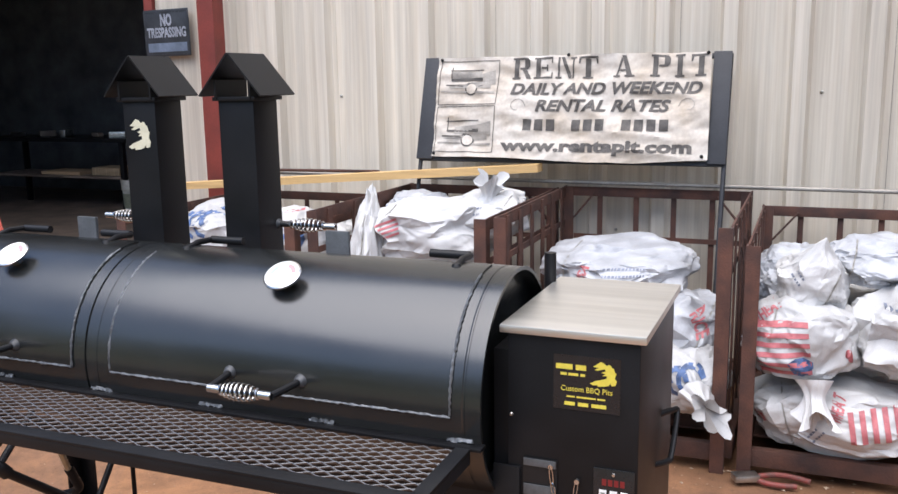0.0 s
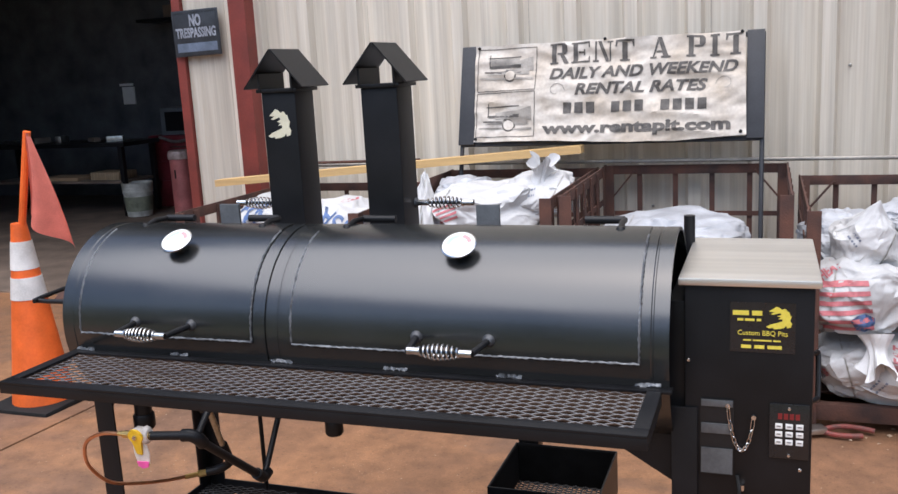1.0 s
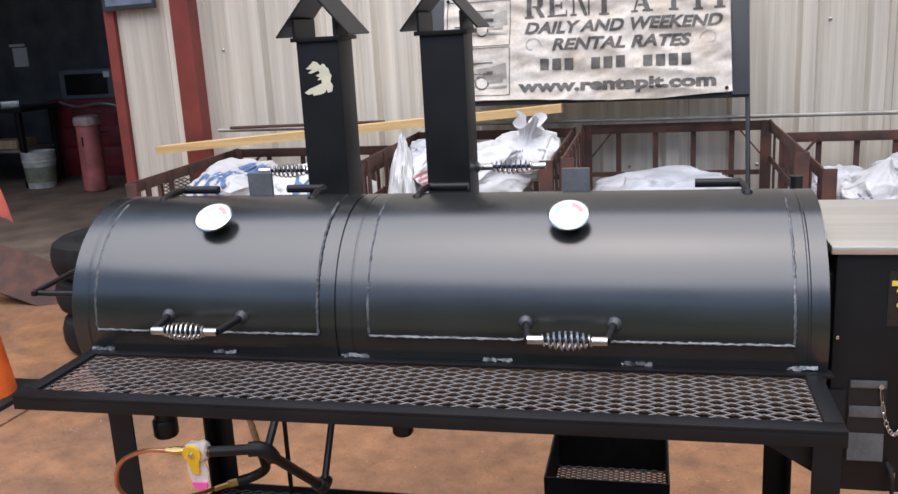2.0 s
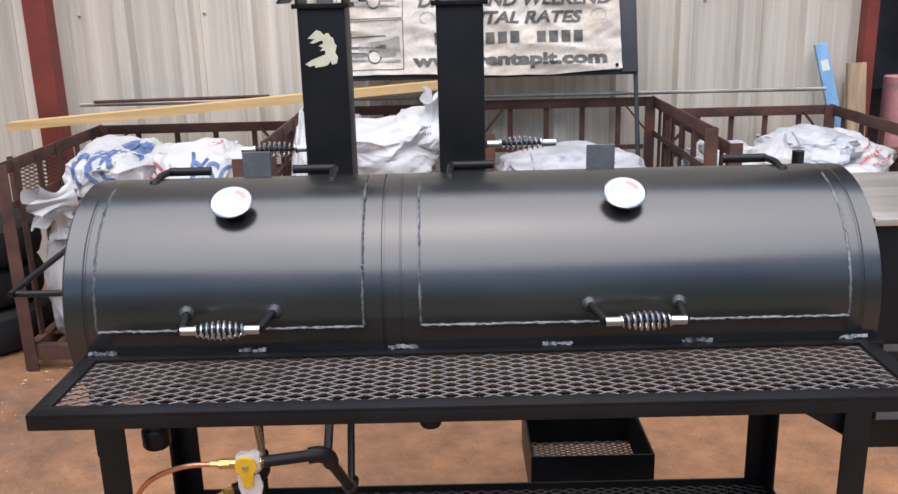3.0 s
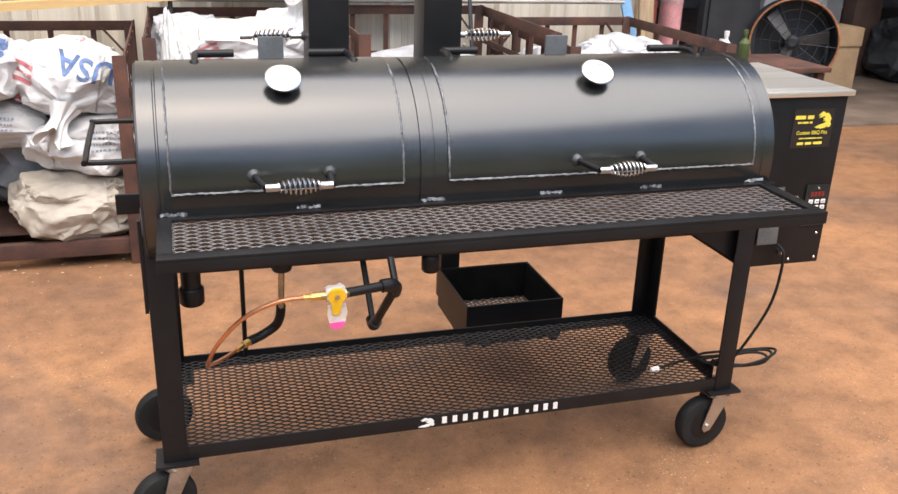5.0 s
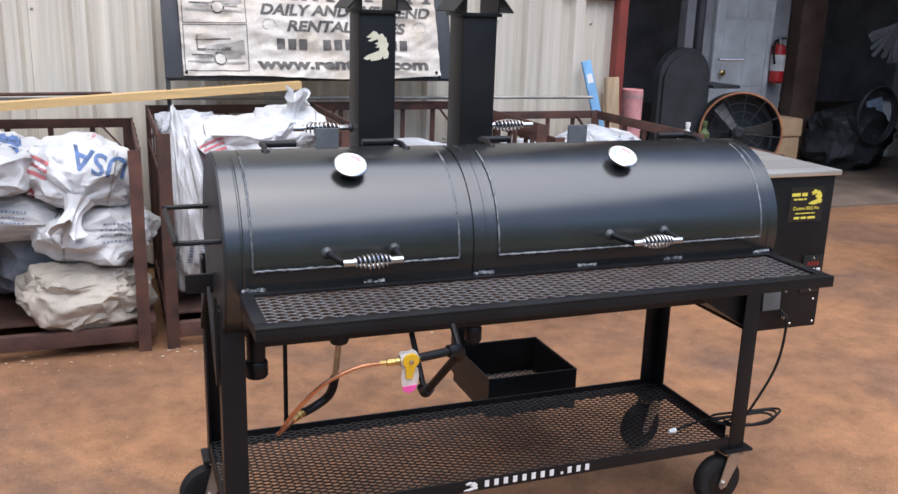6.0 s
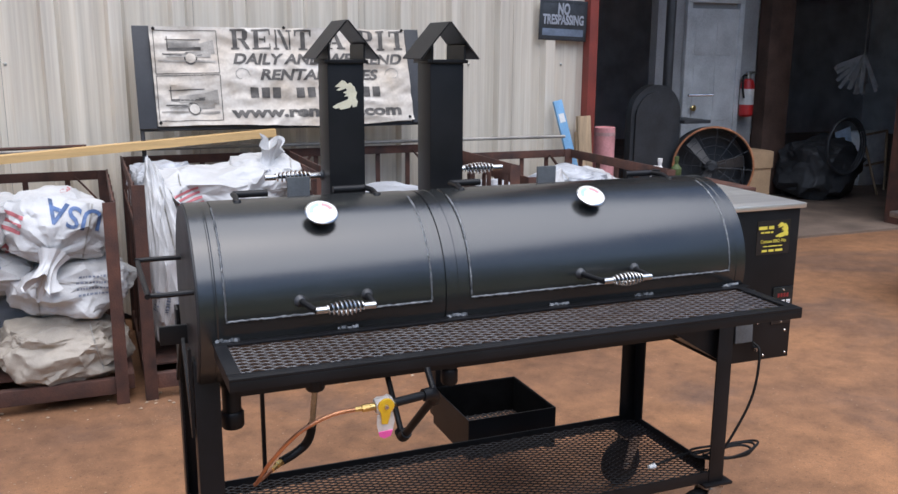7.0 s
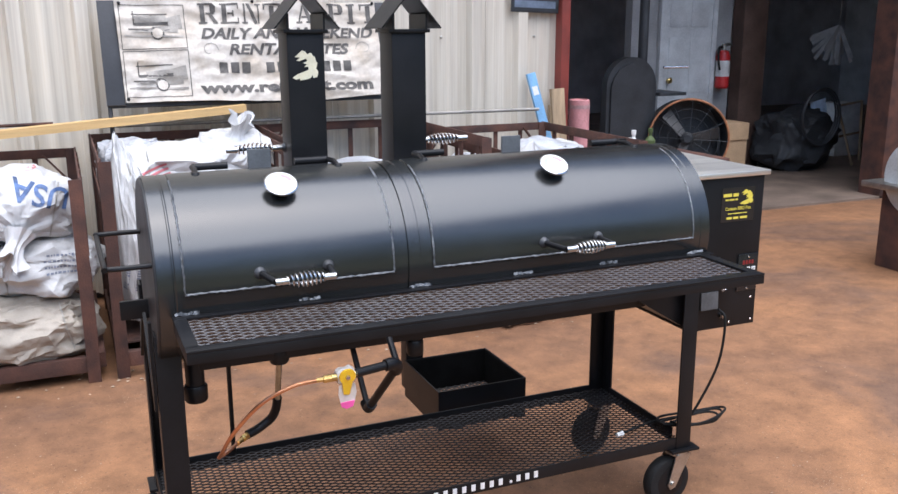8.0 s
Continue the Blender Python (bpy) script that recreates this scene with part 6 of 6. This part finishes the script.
part("lever", box(5.74, 5.86, PY - 0.115, PY - 0.085, 1.36, 1.385, 0.004), ZINC, ex)
part("hose", tube(smooth_path([(5.74, PY - 0.1, 1.345), (5.68, PY - 0.12, 1.33), (5.665, PY - 0.14, 1.2), (5.68, PY - 0.15, 1.1)]), 0.012, 8), RUBBER, ex)
part("bracket", box(5.72, 5.8, PY - 0.027, PY - 0.0005, 0.95, 1.3), ZINC, ex)
sm = thing("upright_smoker", "tall black round-topped smoker with a chimney", "smoker", (4.03, 5.0, 0))
outline = [(-0.272, 0.0), (0.272, 0.0), (0.272, 0.72)] + [(0.272 * math.cos(radians(a)), 0.72 + 0.272 * math.sin(radians(a))) for a in range(10, 171, 10)] + [(-0.272, 0.72)]
STEEL_DARK = surf("dusty_black_steel", (0.035, 0.038, 0.042), 0.5, 0.1, var=0.3, scale=5, fine=80)
part("smoker_body", slab(outline, 0.09, upright(3.93, 4.85, 0.3)), STEEL_DARK, sm)
part("smoker_door", slab([(x * 0.86, y * 0.9 + 0.04) for x, y in outline], 0.02, upright(3.93, 4.828, 0.3)), STEEL_DARK, sm)
part("chimney", tube([(4.09, 4.93, 1.2), (4.09, 4.93, 2.5)], 0.045, 20), STEEL_DARK, sm)
part("shelf", box(4.2, 4.5, 4.78, 5.2, 0.93, 0.96, 0.003), STEEL_DARK, sm)
part("handle", tube([(4.15, 4.68, 1.2), (4.42, 4.68, 1.2)], 0.012, 8), CHROME, sm)
for x in (3.75, 4.11):
    part("smoker_leg", box(x - 0.025, x + 0.025, 4.88, 4.93, 0.02, 0.302), STEEL_DARK, sm)
    part("smoker_leg", box(x - 0.025, x + 0.025, 4.95, 5.0, 0.02, 0.302), STEEL_DARK, sm)
fan = thing("drum_fan", "large black drum fan with a worn orange rim", "fan", (4.55, 4.75, 0.02))
FC, FR = Vector((4.47, 4.7, 0.53)), 0.37
fway = Vector((-0.45, -0.9, 0.06)).normalized()
fq = Vector((0, 0, 1)).rotation_difference(fway).to_matrix()


def fan_ring(r, h, n=48):
    return [FC + fq @ Vector((r * math.cos(k * math.tau / n), r * math.sin(k * math.tau / n), h)) for k in range(n)]


bm = bmesh.new()
ra = [[bm.verts.new(p) for p in fan_ring(r, h)] for r, h in ((FR, 0.1), (FR, -0.2), (FR - 0.012, -0.2), (FR - 0.012, 0.1))]
for a, b in ((0, 1), (1, 2), (2, 3), (3, 0)):
    for k in range(48):
        bm.faces.new((ra[a][k], ra[a][(k + 1) % 48], ra[b][(k + 1) % 48], ra[b][k]))
part("drum", bm, STEEL_DARK, fan)
part("rim", tube(fan_ring(FR, 0.105), 0.011, 8, closed=True), surf("worn_orange_rim", (0.4, 0.17, 0.08), 0.5, 0.2, var=0.4, scale=12, fine=90), fan, "worn orange rolled rim")
for k in range(3):
    a = k * math.tau / 3 + 0.25
    m = Matrix.Translation(FC) @ fq.to_4x4() @ Matrix.Rotation(a, 4, "Z") @ Matrix.Rotation(radians(32), 4, "Y")
    part("blade", slab([(-0.04, 0.05), (0.04, 0.05), (0.075, 0.31), (-0.06, 0.31)], 0.006, m), surf("dull_blade", (0.13, 0.125, 0.12), 0.5, 0.4, var=0.3, scale=10, fine=90) if k == 0 else bpy.data.materials["dull_blade"], fan, "dull metal blade")
part("hub", disc_stack([(0.06, -0.12), (0.06, 0.03), (0.035, 0.05)], FC, fway, 20), STEEL_DARK, fan)
for r in (0.12, 0.2, 0.28):
    part("guard_ring", tube(fan_ring(r, 0.112, 40), 0.0025, 5, closed=True), STEEL_DARK, fan)
for k in range(12):
    a = k * math.tau / 12
    part("guard_spoke", tube([FC + fq @ Vector((0.05 * math.cos(a), 0.05 * math.sin(a), 0.118)), FC + fq @ Vector((FR * math.cos(a), FR * math.sin(a), 0.11))], 0.0025, 5), STEEL_DARK, fan)
# added solid disc standing in for the dark inside of the drum
part("dark_back_disc", disc_stack([(FR - 0.013, 0.0), (FR - 0.013, 0.004)], FC - fway * 0.19, fway, 40), STEEL_DARK, fan, "added dark disc behind the blades")
for s in (-1, 1):
    p = FC + fq @ Vector((0.0, 0, -0.05)) + Vector((s * 0.3, s * -0.12, 0))
    part("fan_foot", tube([p, Vector((p.x, p.y, 0.03)), ], 0.018, 8), STEEL_DARK, fan)
    part("fan_skid", tube([Vector((p.x - 0.12, p.y - 0.2, 0.035)), Vector((p.x + 0.12, p.y + 0.2, 0.035))], 0.016, 8), STEEL_DARK, fan)
cb = thing("cardboard_box", "tall plain cardboard box standing behind the fan", "box", (5.25, 5.1, 0.02))
part("box_body", box(5.08, 5.42, 4.95, 5.25, 0.02, 0.62, 0.006), CARD, cb)
part("box_flap", box(5.08, 5.42, 4.93, 4.948, 0.45, 0.615, 0.002), CARD, cb)
pk = thing("pink_cylinder", "faded pink-red steel cylinder standing by the door jamb", "cylinder", (2.62, 3.62, 0))
part("cylinder_body", disc_stack([(0.07, 0.0), (0.078, 0.01), (0.078, 1.03), (0.07, 1.035), (0.066, 1.0)], (2.62, 3.62, 0), (0, 0, 1), 32), surf("faded_pink_paint", (0.58, 0.27, 0.27), 0.5, var=0.3, scale=7, fine=70), pk)
part("weld_band", disc_stack([(0.08, 0.97), (0.08, 0.995)], (2.62, 3.62, 0), (0, 0, 1), 32), surf("scuffed_pink", (0.45, 0.28, 0.27), 0.6, var=0.3, scale=15, fine=70), pk)
# bottles and wire on the bench behind the crates
tb = thing("low_cart", "dark low cart with bottles near the bay door", "cart", (2.75, 3.1, 0))
part("cart_top", box(2.35, 3.2, 2.6, 3.15, 0.66, 0.69, 0.003), RUST, tb)
for x in (2.38, 3.13):
    for y in (2.63, 3.08):
        part("cart_leg", box(x, x + 0.04, y, y + 0.04, 0, 0.66), RUST, tb)
for k, (x, y, hgt, mat) in enumerate(((2.55, 2.8, 0.2, WHITE), (2.72, 2.85, 0.2, FOLIAGE), (2.62, 2.95, 0.13, REFLECT))):
    single("spray_bottle", disc_stack([(0.03, 0.69), (0.035, 0.7), (0.035, 0.69 + hgt * 0.6), (0.012, 0.69 + hgt * 0.75), (0.012, 0.69 + hgt * 0.85), (0.016, 0.69 + hgt * 0.86), (0.016, 0.69 + hgt)], (x, y, 0), (0, 0, 1), 20), mat, "small bottle standing on the cart", "bottle", "bottles on the cart")
channel_post("column_5", 5.945, 6.27, 5.72, 5.9, 4.2, surf("brown_post_paint", (0.1, 0.06, 0.045), 0.6, var=0.35, scale=5, fine=80, bump=0.2), "dark brown steel post beside the inner partition")
# rusty door post, hanging strips, easel and heap beyond
channel_post("column_4", 5.97, 6.3, 3.75, 4.0, 4.2, RUST, "rust-brown steel door post at the far side of the bay")
single("wall_right_front", box(6.3, 30, 3.85, 4.05, 0, 4.2), RUST, "rust-brown sheet wall beyond the bay", "wall", kind="structure")
mop = thing("hanging_strips", "bundle of pale plastic strips hung on a hook", "strips", (7.55, 6.0, 1.3))
rng = random.Random(5)
top = Vector((7.62, 6.0, 1.56))
for k in range(16):
    a = -1.2 + 1.7 * k / 15
    e = top + Vector((0.42 * math.sin(a), rng.uniform(-0.12, 0.12), -0.42 * math.cos(a) + rng.uniform(-0.05, 0.05)))
    part("strip", beam(top, e, 0.045, 0.004, up=(0.2, 1, 0)), REFLECT if k % 3 else WHITE, mop)
part("hook", tube([top, Vector((top.x, top.y, 4.2))], 0.006, 6), ZINC, mop)
es = thing("folding_frame", "bare steel folding frame leaning in the dark bay", "frame", (7.1, 5.5, 0.02))
for a, b in (((6.98, 5.3, 0.7), (7.22, 5.25, 0.03)), ((6.98, 5.3, 0.7), (7.55, 5.5, 0.72)), ((7.55, 5.5, 0.72), (7.6, 5.5, 0.03)), ((7.1, 5.35, 0.35), (7.55, 5.5, 0.36))):
    part("frame_bar", tube([a, b], 0.014, 8), OLD_WOOD, es)
single("white_bin", box(7.62, 8.02, 5.9, 6.2, 0.02, 0.66, 0.02), REFLECT, "white plastic bin in the dark bay", "bin")
single("paper_notice", box(-0.11, 0.11, -0.002, 0.002, -0.09, 0.09, 0.0, m=Matrix.Translation((6.85, 5.45, 0.67)) @ Matrix.Rotation(radians(-15), 4, "Y")), surf("blue_white_paper", (0.45, 0.55, 0.68), 0.6, var=0.3, scale=14, fine=60), "pale blue printed sheet on the heap", "paper")
single("tarpaulin", sack_mesh((6.6, 5.5, 0.33), (0.5, 0.4, 0.38), 31, 10), surf("black_tarp", (0.025, 0.027, 0.03), 0.6, var=0.4, scale=4, fine=60), "heap of black tarpaulin on the shop floor", "tarpaulin")
wc = thing("wire_coil", "dark coil of hose standing against the heap", "hose", (6.5, 5.2, 0.5))
for k in range(3):
    part("hose_loop", tube([(6.5 + (0.26 - 0.012 * k) * math.cos(a * math.tau / 32), 5.05 + 0.02 * k, 0.62 + (0.3 - 0.012 * k) * math.sin(a * math.tau / 32)) for a in range(32)], 0.012, 6, closed=True), STEEL_DARK, wc)
# second pit at the yard's edge
g2 = thing("second_pit", "weathered grey-lidded barbecue pit on a brown cabinet", "barbecue pit", (4.32, 1.65, 0))
part("pit_cabinet", box(3.97, 4.8, 1.5, 2.0, 0.0, 0.53, 0.008), RUST, g2)
part("pit_tray", box(3.88, 4.9, 1.4, 2.1, 0.53, 0.57, 0.008), ZINC, g2, "steel front tray")
bm = bmesh.new()
tube([(3.96, 1.75, 0.62), (3.97, 1.75, 0.62), (4.7, 1.75, 0.62), (4.71, 1.75, 0.62)], [0.2, 0.25, 0.25, 0.2], 40, bm)
part("pit_lid", bm, surf("pale_grey_lid", (0.5, 0.52, 0.52), 0.4, 0.2, var=0.2, scale=5, fine=80), g2, "pale grey rounded lid")
